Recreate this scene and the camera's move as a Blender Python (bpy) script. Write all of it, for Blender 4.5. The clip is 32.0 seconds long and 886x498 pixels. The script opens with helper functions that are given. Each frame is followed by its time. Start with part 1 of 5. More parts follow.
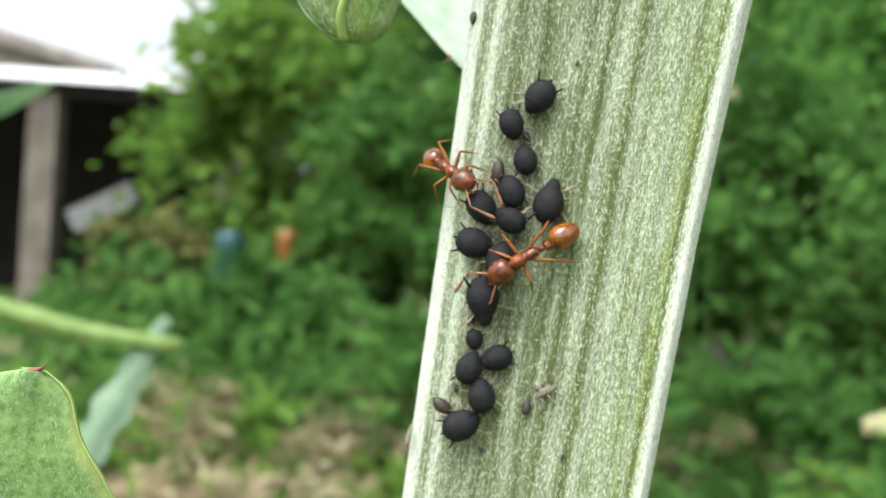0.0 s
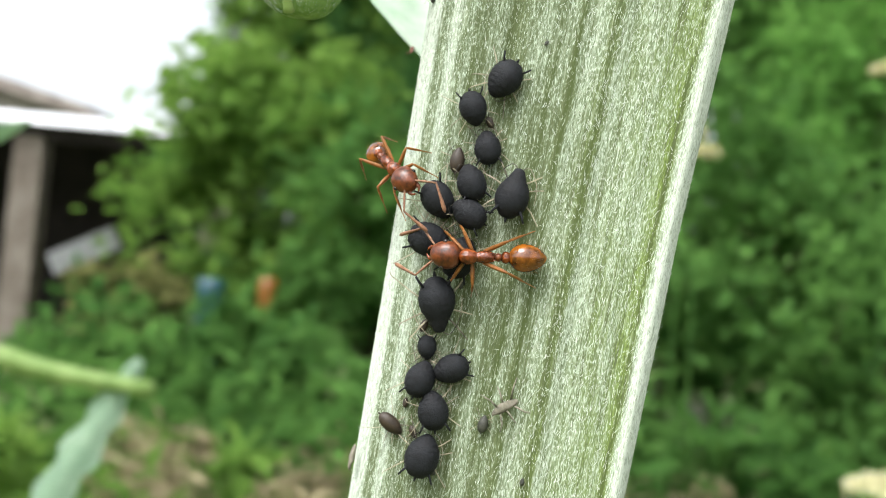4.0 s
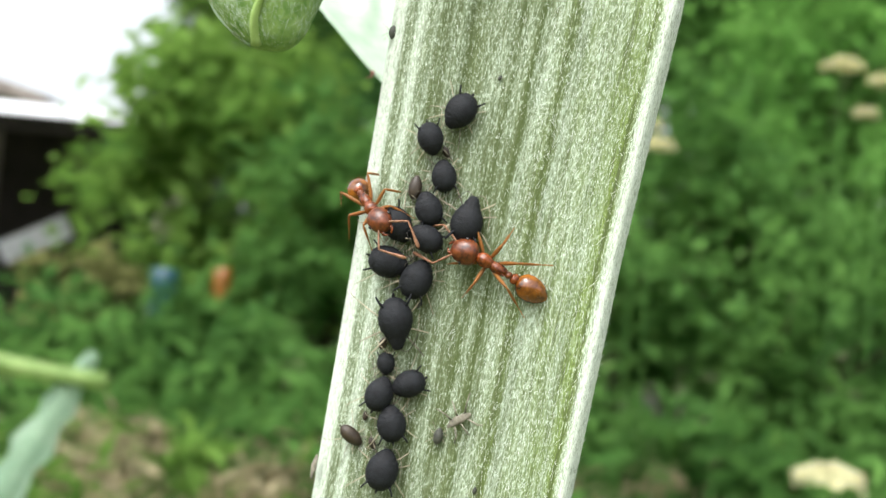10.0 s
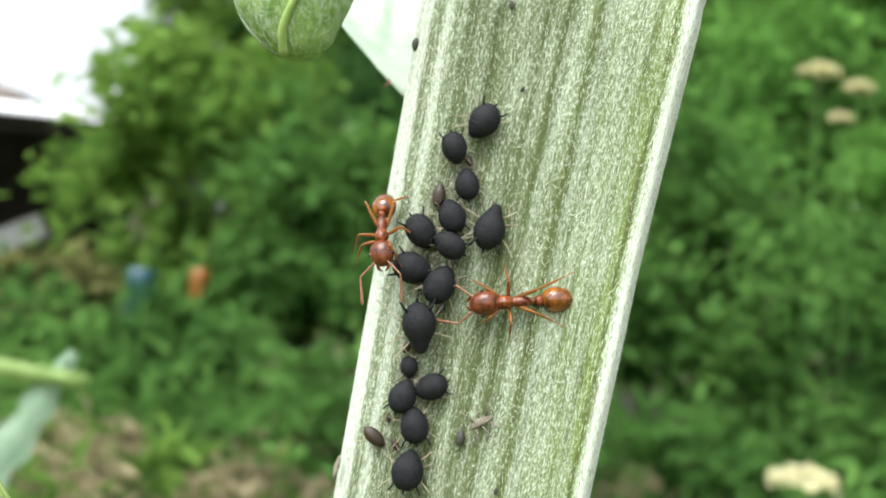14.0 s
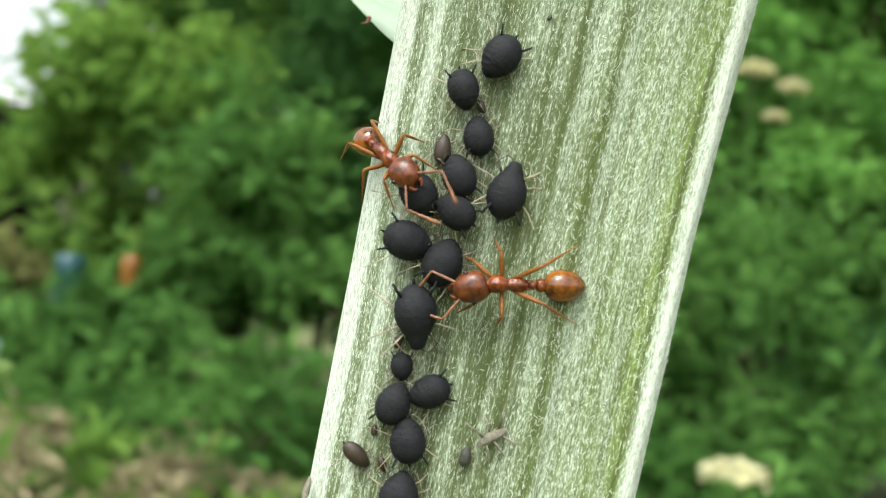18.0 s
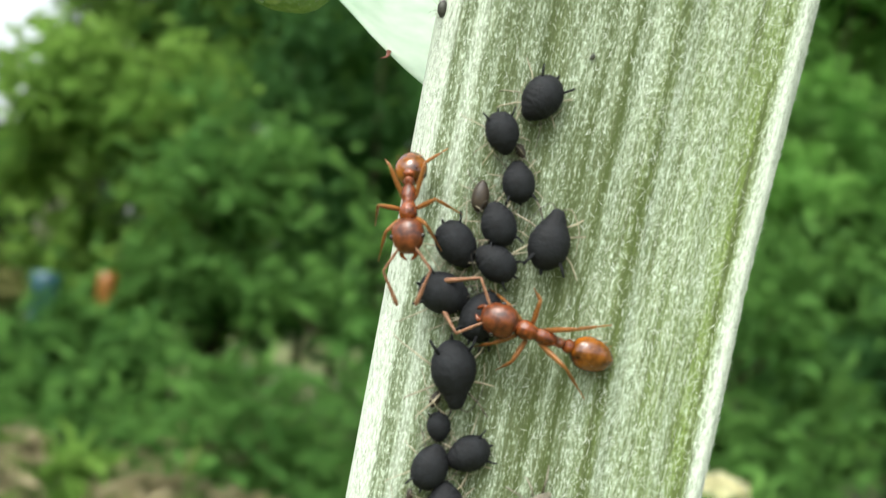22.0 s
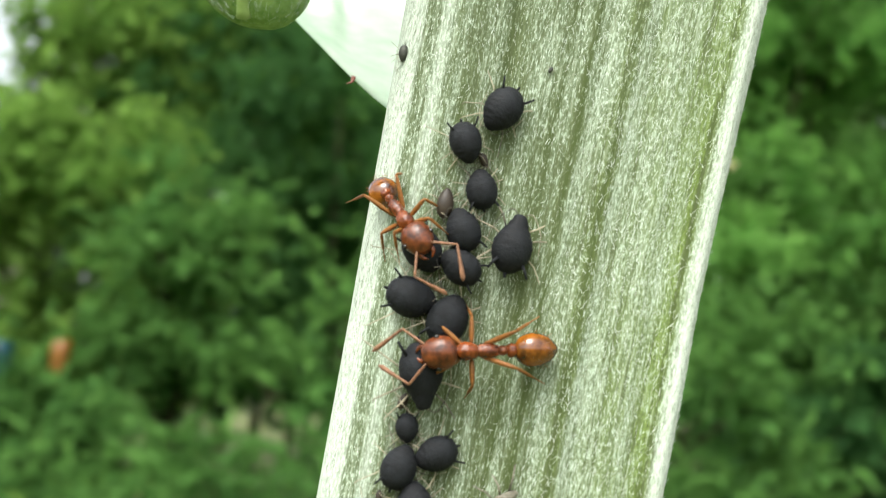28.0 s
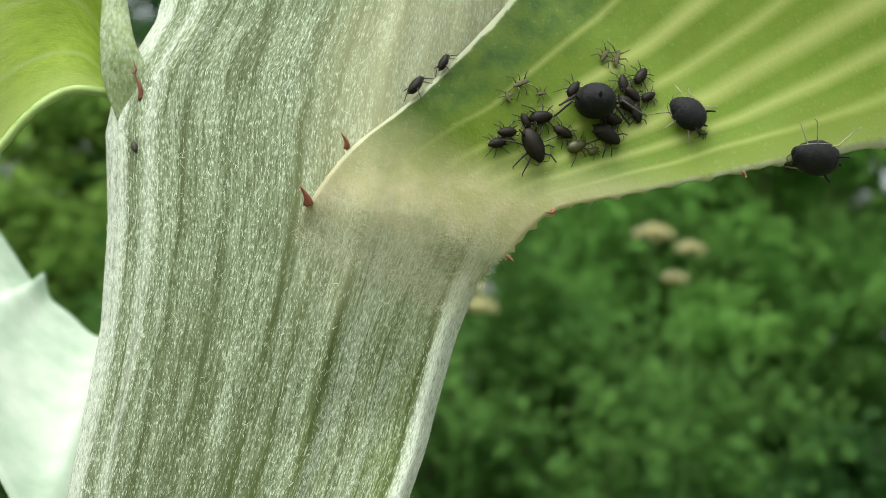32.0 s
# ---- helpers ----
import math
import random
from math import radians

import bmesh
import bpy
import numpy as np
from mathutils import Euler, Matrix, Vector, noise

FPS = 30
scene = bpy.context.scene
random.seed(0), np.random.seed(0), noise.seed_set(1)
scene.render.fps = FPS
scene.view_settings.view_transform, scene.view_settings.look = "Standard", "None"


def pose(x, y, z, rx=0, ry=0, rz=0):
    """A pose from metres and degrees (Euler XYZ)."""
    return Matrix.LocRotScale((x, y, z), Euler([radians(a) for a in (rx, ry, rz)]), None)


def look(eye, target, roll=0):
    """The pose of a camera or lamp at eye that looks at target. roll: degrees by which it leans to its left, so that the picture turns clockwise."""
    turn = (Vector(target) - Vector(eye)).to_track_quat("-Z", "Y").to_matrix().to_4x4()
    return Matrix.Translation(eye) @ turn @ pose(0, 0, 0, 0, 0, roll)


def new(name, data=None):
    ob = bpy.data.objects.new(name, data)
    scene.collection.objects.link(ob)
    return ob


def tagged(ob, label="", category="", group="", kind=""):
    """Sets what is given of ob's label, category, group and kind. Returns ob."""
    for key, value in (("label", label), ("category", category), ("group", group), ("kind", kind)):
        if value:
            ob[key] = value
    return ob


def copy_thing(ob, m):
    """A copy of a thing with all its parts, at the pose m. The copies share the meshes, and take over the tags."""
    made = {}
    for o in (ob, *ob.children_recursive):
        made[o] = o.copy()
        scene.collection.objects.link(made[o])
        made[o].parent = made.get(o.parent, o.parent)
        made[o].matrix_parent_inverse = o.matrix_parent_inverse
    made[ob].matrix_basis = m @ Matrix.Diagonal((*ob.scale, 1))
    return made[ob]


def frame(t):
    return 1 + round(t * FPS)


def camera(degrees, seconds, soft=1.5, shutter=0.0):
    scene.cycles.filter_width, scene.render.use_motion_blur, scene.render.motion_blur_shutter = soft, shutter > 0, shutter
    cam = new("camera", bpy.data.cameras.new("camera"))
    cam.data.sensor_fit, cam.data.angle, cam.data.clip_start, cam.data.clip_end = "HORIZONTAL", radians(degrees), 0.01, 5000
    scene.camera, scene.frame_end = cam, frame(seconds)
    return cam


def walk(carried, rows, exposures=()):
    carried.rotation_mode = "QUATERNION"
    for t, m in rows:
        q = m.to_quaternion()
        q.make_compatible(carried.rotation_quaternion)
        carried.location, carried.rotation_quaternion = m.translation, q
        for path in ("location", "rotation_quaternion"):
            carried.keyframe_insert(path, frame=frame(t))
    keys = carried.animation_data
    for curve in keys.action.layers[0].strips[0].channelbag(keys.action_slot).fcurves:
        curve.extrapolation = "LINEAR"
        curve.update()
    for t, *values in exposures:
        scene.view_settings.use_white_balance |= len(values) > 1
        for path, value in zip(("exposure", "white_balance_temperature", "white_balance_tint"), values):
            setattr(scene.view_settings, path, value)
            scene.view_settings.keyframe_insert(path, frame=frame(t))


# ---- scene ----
cam = camera(43.2, 32.0, 0.8)
# shallow focus of a close-up lens, set on the stem
cam.data.dof.use_dof = True
cam.data.dof.focus_distance = 0.0482
cam.data.dof.aperture_fstop = 76.0
MM, EYE = 0.001, 0.75


def W(x, y, z):
    """A place given in millimetres from the first eye."""
    return Vector((x * MM, y * MM, EYE + z * MM))


# seconds; millimetres from the first eye; yaw, pitch and roll in degrees
ROWS = [
    (0, -0.03, -0.44, 0.12, -0.00, -0.06, 3.64),
    (0.5, 2.65, -1.50, 0.28, -0.48, -0.07, 4.17),
    (1, 1.74, 0.71, -1.60, -0.28, 0.13, 3.24),
    (1.5, 0.58, 2.03, -1.82, -0.61, 0.41, 4.16),
    (2, 2.16, 4.99, -2.79, -0.52, 1.55, 4.37),
    (2.5, 1.67, 4.69, -3.17, -0.86, 2.36, 4.70),
    (3, 1.96, 4.81, -2.89, -0.80, 2.86, 4.78),
    (3.5, 1.66, 4.52, -3.49, -0.66, 2.64, 4.73),
    (4, 1.61, 5.57, -2.32, -0.69, 2.68, 4.91),
    (4.5, 0.96, 4.29, -2.26, -0.72, 2.61, 4.61),
    (6.5, -1.12, 3.92, -1.65, -1.63, 2.61, 5.11),
    (7, -1.38, 3.00, 0.09, -1.75, 2.73, 5.37),
    (7.5, -0.27, 2.27, 0.06, -2.35, 2.27, 5.44),
    (8, 1.03, 2.03, -1.13, -2.45, 2.04, 5.29),
    (8.5, 2.45, 3.15, -0.94, -2.53, 2.09, 4.79),
    (9, 2.89, 2.41, -0.27, -2.83, 2.38, 4.95),
    (9.5, 2.71, 3.07, -1.38, -2.85, 2.39, 5.45),
    (10, 1.33, 2.37, -0.95, -2.96, 2.40, 5.11),
    (10.5, 1.76, 1.93, -0.24, -2.89, 2.47, 5.20),
    (11, 1.82, 0.54, -1.50, -3.23, 2.30, 5.21),
    (11.5, 0.95, 1.33, -2.59, -2.84, 2.22, 5.22),
    (12, 1.04, 1.74, -1.36, -2.76, 2.66, 4.61),
    (12.5, -0.28, 1.89, -1.33, -2.90, 2.61, 4.97),
    (13, -1.03, 1.39, -1.15, -3.11, 2.55, 5.18),
    (13.5, -2.12, 0.99, -1.48, -3.55, 2.47, 5.21),
    (14, -1.02, 1.16, -0.95, -4.12, 2.56, 5.42),
    (14.5, -1.01, 1.21, -2.11, -4.11, 2.51, 5.72),
    (15, -1.16, 4.04, -0.36, -4.25, 2.82, 5.96),
    (15.5, -0.22, 4.93, -0.55, -4.81, 2.73, 5.99),
    (17.5, -1.80, 13.27, 0.55, -7.52, 2.74, 5.88),
    (18, -2.74, 13.16, -1.61, -7.45, 2.47, 6.15),
    (18.5, -2.00, 13.96, -1.85, -7.30, 2.69, 6.09),
    (19, -2.00, 13.73, -2.47, -6.24, 3.81, 5.90),
    (19.5, -3.30, 14.34, -1.16, -7.24, 2.97, 6.22),
    (20, -3.05, 13.96, -0.38, -7.31, 3.11, 6.23),
    (20.5, -3.36, 13.67, -0.51, -7.34, 2.96, 5.89),
    (21, -2.98, 13.58, -1.23, -7.50, 2.97, 5.98),
    (21.5, -3.81, 16.00, -0.76, -8.44, 3.11, 5.56),
    (22, -4.80, 15.91, -0.34, -8.51, 3.36, 5.82),
    (22.5, -4.26, 15.86, -0.63, -8.51, 3.36, 5.98),
    (23, -2.13, 14.94, -1.06, -7.57, 2.77, 4.90),
    (23.5, -2.52, 14.33, -0.86, -8.33, 4.03, 4.85),
    (24, -2.96, 13.65, -0.45, -8.37, 4.30, 5.02),
    (24.5, -3.05, 13.84, -1.75, -8.27, 4.02, 5.16),
    (26.5, -2.96, 15.23, -3.51, -9.21, 4.57, 3.98),
    (27, -3.80, 15.65, -5.10, -9.30, 4.80, 4.62),
    (27.5, -4.59, 14.78, -3.04, -9.91, 5.97, 4.34),
    (28, -5.04, 14.80, -2.69, -10.30, 6.83, 5.07),
    (28.5, -5.58, 13.66, -2.24, -10.23, 6.91, 5.01),
    (29, -3.37, 13.87, -2.55, -10.41, 6.56, 4.76),
    (29.5, -2.58, 13.79, -2.98, -10.22, 6.72, 4.92),
    (30, -2.04, 12.94, 1.41, -10.26, 7.92, 5.43),
    (30.5, 1.28, 10.43, 6.71, -10.47, 8.81, 5.36),
    (31, 2.74, 9.89, 11.79, -10.78, 9.60, 5.02),
    (31.5, 4.60, 7.95, 15.83, -11.01, 10.30, 4.78),
    (32, 6.53, 5.79, 19.75, -11.12, 10.87, 4.60),
]
walk(cam, [(t, Matrix.Translation(W(x, y, z)) @ pose(0, 0, 0, 90 + pitch, 0, yaw) @ pose(0, 0, 0, 0, 0, roll)) for t, x, y, z, yaw, pitch, roll in ROWS], [(0, 1.26, 6350, 9), (15.5, 1.32, 6350, 9), (17.5, 1.20, 6450, 5), (29.5, 1.25, 6450, 5), (31.5, 0.85, 6500, 5), (32, 0.8, 6500, 5)])

# ---- light: bright overcast sky, soft high sun from the left and behind the eye ----
SUN_ELEV, SUN_ROT = radians(58), radians(215)
world = bpy.data.worlds.new("overcast")
scene.world = world
world.use_nodes = True
wn, wl = world.node_tree.nodes, world.node_tree.links
sky = wn.new("ShaderNodeTexSky")
sky.sky_type, sky.sun_disc, sky.sun_elevation, sky.sun_rotation = "NISHITA", False, SUN_ELEV, SUN_ROT
sky.air_density, sky.dust_density = 1.0, 6.0
grey = wn.new("ShaderNodeHueSaturation")
grey.inputs["Saturation"].default_value, grey.inputs["Value"].default_value = 0.22, 1.3
wl.new(sky.outputs[0], grey.inputs["Color"])
wl.new(grey.outputs[0], wn["Background"].inputs["Color"])
wn["Background"].inputs["Strength"].default_value = 0.15
sun_data = bpy.data.lights.new("sun", "SUN")
sun_data.energy, sun_data.angle, sun_data.color = 0.4, radians(25), (1.0, 0.97, 0.92)
sun = new("sun", sun_data)
sun.matrix_world = look((-0.6, -1.0, 2.6), (0, 0, 0.75))

# ---- materials ----


def material(name, rough=0.6, spec=0.5):
    m = bpy.data.materials.new(name)
    m.use_nodes = True
    b = m.node_tree.nodes["Principled BSDF"]
    b.inputs["Roughness"].default_value = rough
    b.inputs["Specular IOR Level"].default_value = spec
    return m, m.node_tree.nodes, m.node_tree.links, b


def noise_tex(nodes, links, coord, scale, detail=4.0, rough=0.55, stretch=None):
    tex = nodes.new("ShaderNodeTexNoise")
    tex.inputs["Scale"].default_value, tex.inputs["Detail"].default_value, tex.inputs["Roughness"].default_value = scale, detail, rough
    if stretch:
        mp = nodes.new("ShaderNodeMapping")
        mp.inputs["Scale"].default_value = stretch
        links.new(coord, mp.inputs["Vector"])
        coord = mp.outputs[0]
    links.new(coord, tex.inputs["Vector"])
    return tex.outputs["Fac"]


def ramp(nodes, links, fac, stops):
    r = nodes.new("ShaderNodeValToRGB")
    while len(r.color_ramp.elements) < len(stops):
        r.color_ramp.elements.new(0.5)
    for e, (p, c) in zip(r.color_ramp.elements, stops):
        e.position, e.color = p, (*c, 1.0)
    links.new(fac, r.inputs["Fac"])
    return r.outputs["Color"]


def mix(nodes, links, fac, a, b, kind="MIX"):
    m = nodes.new("ShaderNodeMix")
    m.data_type, m.blend_type = "RGBA", kind
    for socket, v in ((m.inputs[0], fac), (m.inputs[6], a), (m.inputs[7], b)):
        if isinstance(v, (int, float)):
            socket.default_value = v
        elif isinstance(v, tuple):
            socket.default_value = (*v, 1.0)
        else:
            links.new(v, socket)
    return m.outputs[2]


def bump(nodes, links, bsdf, height, strength, distance):
    b = nodes.new("ShaderNodeBump")
    b.inputs["Strength"].default_value, b.inputs["Distance"].default_value = strength, distance
    links.new(height, b.inputs["Height"])
    links.new(b.outputs[0], bsdf.inputs["Normal"])


def mottled(name, dark, light, scale, rough=0.6, spec=0.4, relief=0.0, fine=6.0, vary=0.0, see_through=0.0):
    """Two-scale mottled surface; vary: brightness spread from piece to piece."""
    m, nodes, links, b = material(name, rough, spec)
    co = nodes.new("ShaderNodeTexCoord").outputs["Object"]
    big = noise_tex(nodes, links, co, scale)
    small = noise_tex(nodes, links, co, scale * fine, 3.0)
    f = nodes.new("ShaderNodeMath")
    f.operation = "MULTIPLY_ADD"
    links.new(small, f.inputs[0])
    f.inputs[1].default_value = 0.45
    links.new(big, f.inputs[2])
    sub = nodes.new("ShaderNodeMath")
    sub.operation = "SUBTRACT"
    links.new(f.outputs[0], sub.inputs[0])
    sub.inputs[1].default_value = 0.22
    col = ramp(nodes, links, sub.outputs[0], [(0.3, dark), (0.7, light)])
    if vary:
        geo = nodes.new("ShaderNodeNewGeometry").outputs["Random Per Island"]
        hs = nodes.new("ShaderNodeHueSaturation")
        mr = nodes.new("ShaderNodeMapRange")
        mr.inputs["To Min"].default_value, mr.inputs["To Max"].default_value = 1.0 - vary, 1.0 + vary
        links.new(geo, mr.inputs["Value"])
        links.new(mr.outputs[0], hs.inputs["Value"])
        links.new(col, hs.inputs["Color"])
        col = hs.outputs[0]
    links.new(col, b.inputs["Base Color"])
    if relief:
        bump(nodes, links, b, small, 0.6, relief)
    if see_through:
        t = nodes.new("ShaderNodeBsdfTranslucent")
        links.new(col, t.inputs["Color"])
        s = nodes.new("ShaderNodeMixShader")
        s.inputs[0].default_value = see_through
        links.new(b.outputs[0], s.inputs[1])
        links.new(t.outputs[0], s.inputs[2])
        links.new(s.outputs[0], nodes["Material Output"].inputs["Surface"])
    return m


def math_node(nodes, links, kind, a, b, c=None):
    m = nodes.new("ShaderNodeMath")
    m.operation = kind
    for socket, v in zip(m.inputs, (a, b, c)):
        if isinstance(v, (int, float)):
            socket.default_value = v
        elif v is not None:
            links.new(v, socket)
    return m.outputs[0]


def stem_colour(nodes, links, uv):
    """Felt of the stem: olive skin under short pale fibres, bare along the grooves, thick on the ribs; colour and relief."""
    sep = nodes.new("ShaderNodeSeparateXYZ")
    links.new(uv, sep.inputs[0])
    wob = noise_tex(nodes, links, uv, 1.0, 3.0, 0.6, (16, 20, 1))
    across = math_node(nodes, links, "MULTIPLY_ADD", wob, 0.022, math_node(nodes, links, "SUBTRACT", sep.outputs[0], 0.011))

    def g(v):
        return (v, v, v)
    # how thick the felt lies across the face
    rib = ramp(nodes, links, across, [
        (0.0, g(1.0)), (0.045, g(0.95)), (0.06, g(0.35)), (0.08, g(0.45)), (0.10, g(0.85)), (0.125, g(0.75)), (0.14, g(0.25)), (0.165, g(0.65)), (0.185, g(0.12)), (0.215, g(0.35)),
        (0.27, g(0.40)), (0.30, g(0.12)), (0.33, g(0.38)), (0.42, g(0.40)), (0.46, g(0.08)), (0.49, g(0.46)), (0.525, g(0.06)), (0.545, g(0.50)), (0.60, g(0.60)), (0.625, g(0.10)), (0.65, g(0.12)),
        (0.67, g(0.85)), (0.72, g(0.62)), (0.80, g(0.55)), (0.88, g(0.38)), (0.905, g(0.05)), (0.925, g(0.95)), (1.0, g(1.0))])
    patchy = noise_tex(nodes, links, uv, 1.0, 5.0, 0.62, (22, 9, 1))
    calm = ramp(nodes, links, sep.outputs[0], [(0.14, g(0.3)), (0.25, g(1.0)), (0.89, g(1.0)), (0.93, g(0.4))])
    swing = math_node(nodes, links, "MULTIPLY", math_node(nodes, links, "MULTIPLY_ADD", patchy, 2.0, -1.06), calm)
    level = math_node(nodes, links, "ADD", swing, rib)
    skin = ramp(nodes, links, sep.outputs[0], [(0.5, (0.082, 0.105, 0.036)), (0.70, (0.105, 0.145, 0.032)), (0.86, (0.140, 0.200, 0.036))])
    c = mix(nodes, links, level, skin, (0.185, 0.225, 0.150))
    # higher up the felt is thinner and paler
    upper = ramp(nodes, links, math_node(nodes, links, "MULTIPLY_ADD", patchy, 0.10, sep.outputs[1]), [(0.26, g(0.0)), (0.52, g(0.55))])
    c = mix(nodes, links, upper, c, (0.200, 0.255, 0.155))
    # fibres at three sizes, each a little askew
    long_fibre = noise_tex(nodes, links, uv, 1.0, 3.0, 0.6, (125, 34, 1))
    fibre = noise_tex(nodes, links, uv, 1.0, 3.0, 0.62, (190, 135, 1))
    grain = noise_tex(nodes, links, uv, 1.0, 2.0, 0.6, (320, 260, 1))
    f1 = math_node(nodes, links, "MULTIPLY_ADD", level, 0.10, long_fibre)
    f2 = math_node(nodes, links, "MULTIPLY_ADD", level, 0.10, fibre)
    f3 = math_node(nodes, links, "MULTIPLY_ADD", level, 0.08, grain)
    c = mix(nodes, links, ramp(nodes, links, f1, [(0.40, g(0.6)), (0.52, g(0.0))]), c, (0.052, 0.070, 0.024))
    c = mix(nodes, links, ramp(nodes, links, f3, [(0.38, g(0.8)), (0.48, g(0.0))]), c, (0.058, 0.078, 0.026))
    c = mix(nodes, links, ramp(nodes, links, f1, [(0.58, g(0.0)), (0.70, g(0.6))]), c, (0.30, 0.345, 0.24))
    c = mix(nodes, links, ramp(nodes, links, f2, [(0.585, g(0.0)), (0.68, g(0.75))]), c, (0.395, 0.47, 0.35))
    c = mix(nodes, links, ramp(nodes, links, f3, [(0.61, g(0.0)), (0.70, g(0.8))]), c, (0.56, 0.635, 0.51))
    # bare olive grooves, broken by fibres
    groove = ramp(nodes, links, across, [(0.0, g(0.0)), (0.176, g(0.0)), (0.186, g(0.6)), (0.196, g(0.0)), (0.29, g(0.0)), (0.30, g(0.5)), (0.31, g(0.0)), (0.450, g(0.0)), (0.463, g(1.0)), (0.476, g(0.0)), (0.515, g(0.0)), (0.530, g(1.0)), (0.545, g(0.0)),
                                           (0.622, g(0.0)), (0.636, g(1.0)), (0.650, g(0.0)), (0.745, g(0.0)), (0.755, g(0.4)), (0.765, g(0.0)), (0.890, g(0.0)), (0.905, g(1.0)), (0.918, g(0.0))])
    gaps = math_node(nodes, links, "MULTIPLY_ADD", fibre, 0.5, math_node(nodes, links, "MULTIPLY", patchy, 0.5))
    broken = ramp(nodes, links, gaps, [(0.50, g(1.0)), (0.58, g(0.0))])
    c = mix(nodes, links, mix(nodes, links, 1.0, groove, broken, "MULTIPLY"), c, (0.048, 0.068, 0.014))
    # thin dark streaks
    streak = noise_tex(nodes, links, uv, 1.0, 4.0, 0.7, (90, 7, 1))
    c = mix(nodes, links, mix(nodes, links, 1.0, ramp(nodes, links, streak, [(0.38, g(0.85)), (0.47, g(0.0))]), broken, "MULTIPLY"), c, (0.070, 0.088, 0.032))
    # solid white margins
    ridge = ramp(nodes, links, across, [(0.0, g(0.6)), (0.04, g(0.5)), (0.056, g(0.0)), (0.088, g(0.0)), (0.105, g(0.35)), (0.13, g(0.0)), (0.918, g(0.0)), (0.945, g(0.6)), (1.0, g(0.6))])
    thin = ramp(nodes, links, f2, [(0.42, g(0.25)), (0.62, g(1.0))])
    c = mix(nodes, links, mix(nodes, links, 1.0, ridge, thin, "MULTIPLY"), c, (0.60, 0.65, 0.57))
    # the foot of the big leaf: tan tissue spreading down over the right half
    high = ramp(nodes, links, math_node(nodes, links, "MULTIPLY_ADD", patchy, 0.06, sep.outputs[1]), [(0.43, g(0.0)), (0.53, g(1.0))])
    right = ramp(nodes, links, across, [(0.42, g(0.0)), (0.62, g(1.0)), (1.0, g(1.0))])
    c = mix(nodes, links, mix(nodes, links, 1.0, high, right, "MULTIPLY"), c, mix(nodes, links, 0.5, c, (0.42, 0.42, 0.26)))
    return c, math_node(nodes, links, "ADD", f2, f3)


def stem_material():
    m, nodes, links, b = material("felted_stem", 0.75, 0.25)
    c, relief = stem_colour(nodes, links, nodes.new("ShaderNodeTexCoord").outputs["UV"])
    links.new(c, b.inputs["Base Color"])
    bump(nodes, links, b, relief, 0.4, 0.00008)
    return m


def veined(name, low, high, vein, base, lines, soft=0.6, see=0.3):
    """A leaf blade: veins run along it at the given places across, its foot is woolly."""
    m, nodes, links, b = material(name, soft, 0.4)
    uv = nodes.new("ShaderNodeTexCoord").outputs["UV"]
    sep = nodes.new("ShaderNodeSeparateXYZ")
    links.new(uv, sep.inputs[0])
    patch = noise_tex(nodes, links, uv, 1.0, 4.0, 0.6, (9, 22, 1))
    col = ramp(nodes, links, patch, [(0.32, low), (0.68, high)])
    stops = [(0.0, (0.95, 0.95, 0.95))]
    for p, w in lines:
        stops += [(p - w * 2.2, (0, 0, 0)), (p, (0.8, 0.8, 0.8)), (p + w * 2.2, (0, 0, 0))]
    stops += [(0.975, (0, 0, 0)), (1.0, (0.5, 0.5, 0.5))]
    wob = noise_tex(nodes, links, uv, 1.0, 2.0, 0.5, (5, 3, 1))
    off = nodes.new("ShaderNodeMath")
    off.operation = "MULTIPLY_ADD"
    links.new(wob, off.inputs[0])
    off.inputs[1].default_value = 0.03
    links.new(sep.outputs[1], off.inputs[2])
    veins = ramp(nodes, links, off.outputs[0], stops)
    col = mix(nodes, links, veins, col, vein)
    foot = nodes.new("ShaderNodeMath")
    foot.operation = "MULTIPLY_ADD"
    links.new(noise_tex(nodes, links, uv, 1.0, 5.0, 0.7, (12, 16, 1)), foot.inputs[0])
    foot.inputs[1].default_value = 0.22
    links.new(sep.outputs[0], foot.inputs[2])
    f = ramp(nodes, links, foot.outputs[0], [(0.20, (1, 1, 1)), (0.50, (0, 0, 0))])
    tan = ramp(nodes, links, foot.outputs[0], [(0.12, (0.36, 0.40, 0.26)), (0.30, base)])
    col = mix(nodes, links, f, col, tan)
    fleck = noise_tex(nodes, links, uv, 1.0, 4.0, 0.65, (120, 90, 1))
    col = mix(nodes, links, mix(nodes, links, f, (0.0, 0.0, 0.0), ramp(nodes, links, fleck, [(0.52, (0, 0, 0)), (0.64, (0.8, 0.8, 0.8))])), col, (0.45, 0.50, 0.37))
    links.new(col, b.inputs["Base Color"])
    bump(nodes, links, b, noise_tex(nodes, links, uv, 1.0, 5.0, 0.7, (40, 90, 1)), 0.5, 0.00015)
    t = nodes.new("ShaderNodeBsdfTranslucent")
    links.new(col, t.inputs["Color"])
    s = nodes.new("ShaderNodeMixShader")
    s.inputs[0].default_value = see
    links.new(b.outputs[0], s.inputs[1])
    links.new(t.outputs[0], s.inputs[2])
    links.new(s.outputs[0], nodes["Material Output"].inputs["Surface"])
    return m


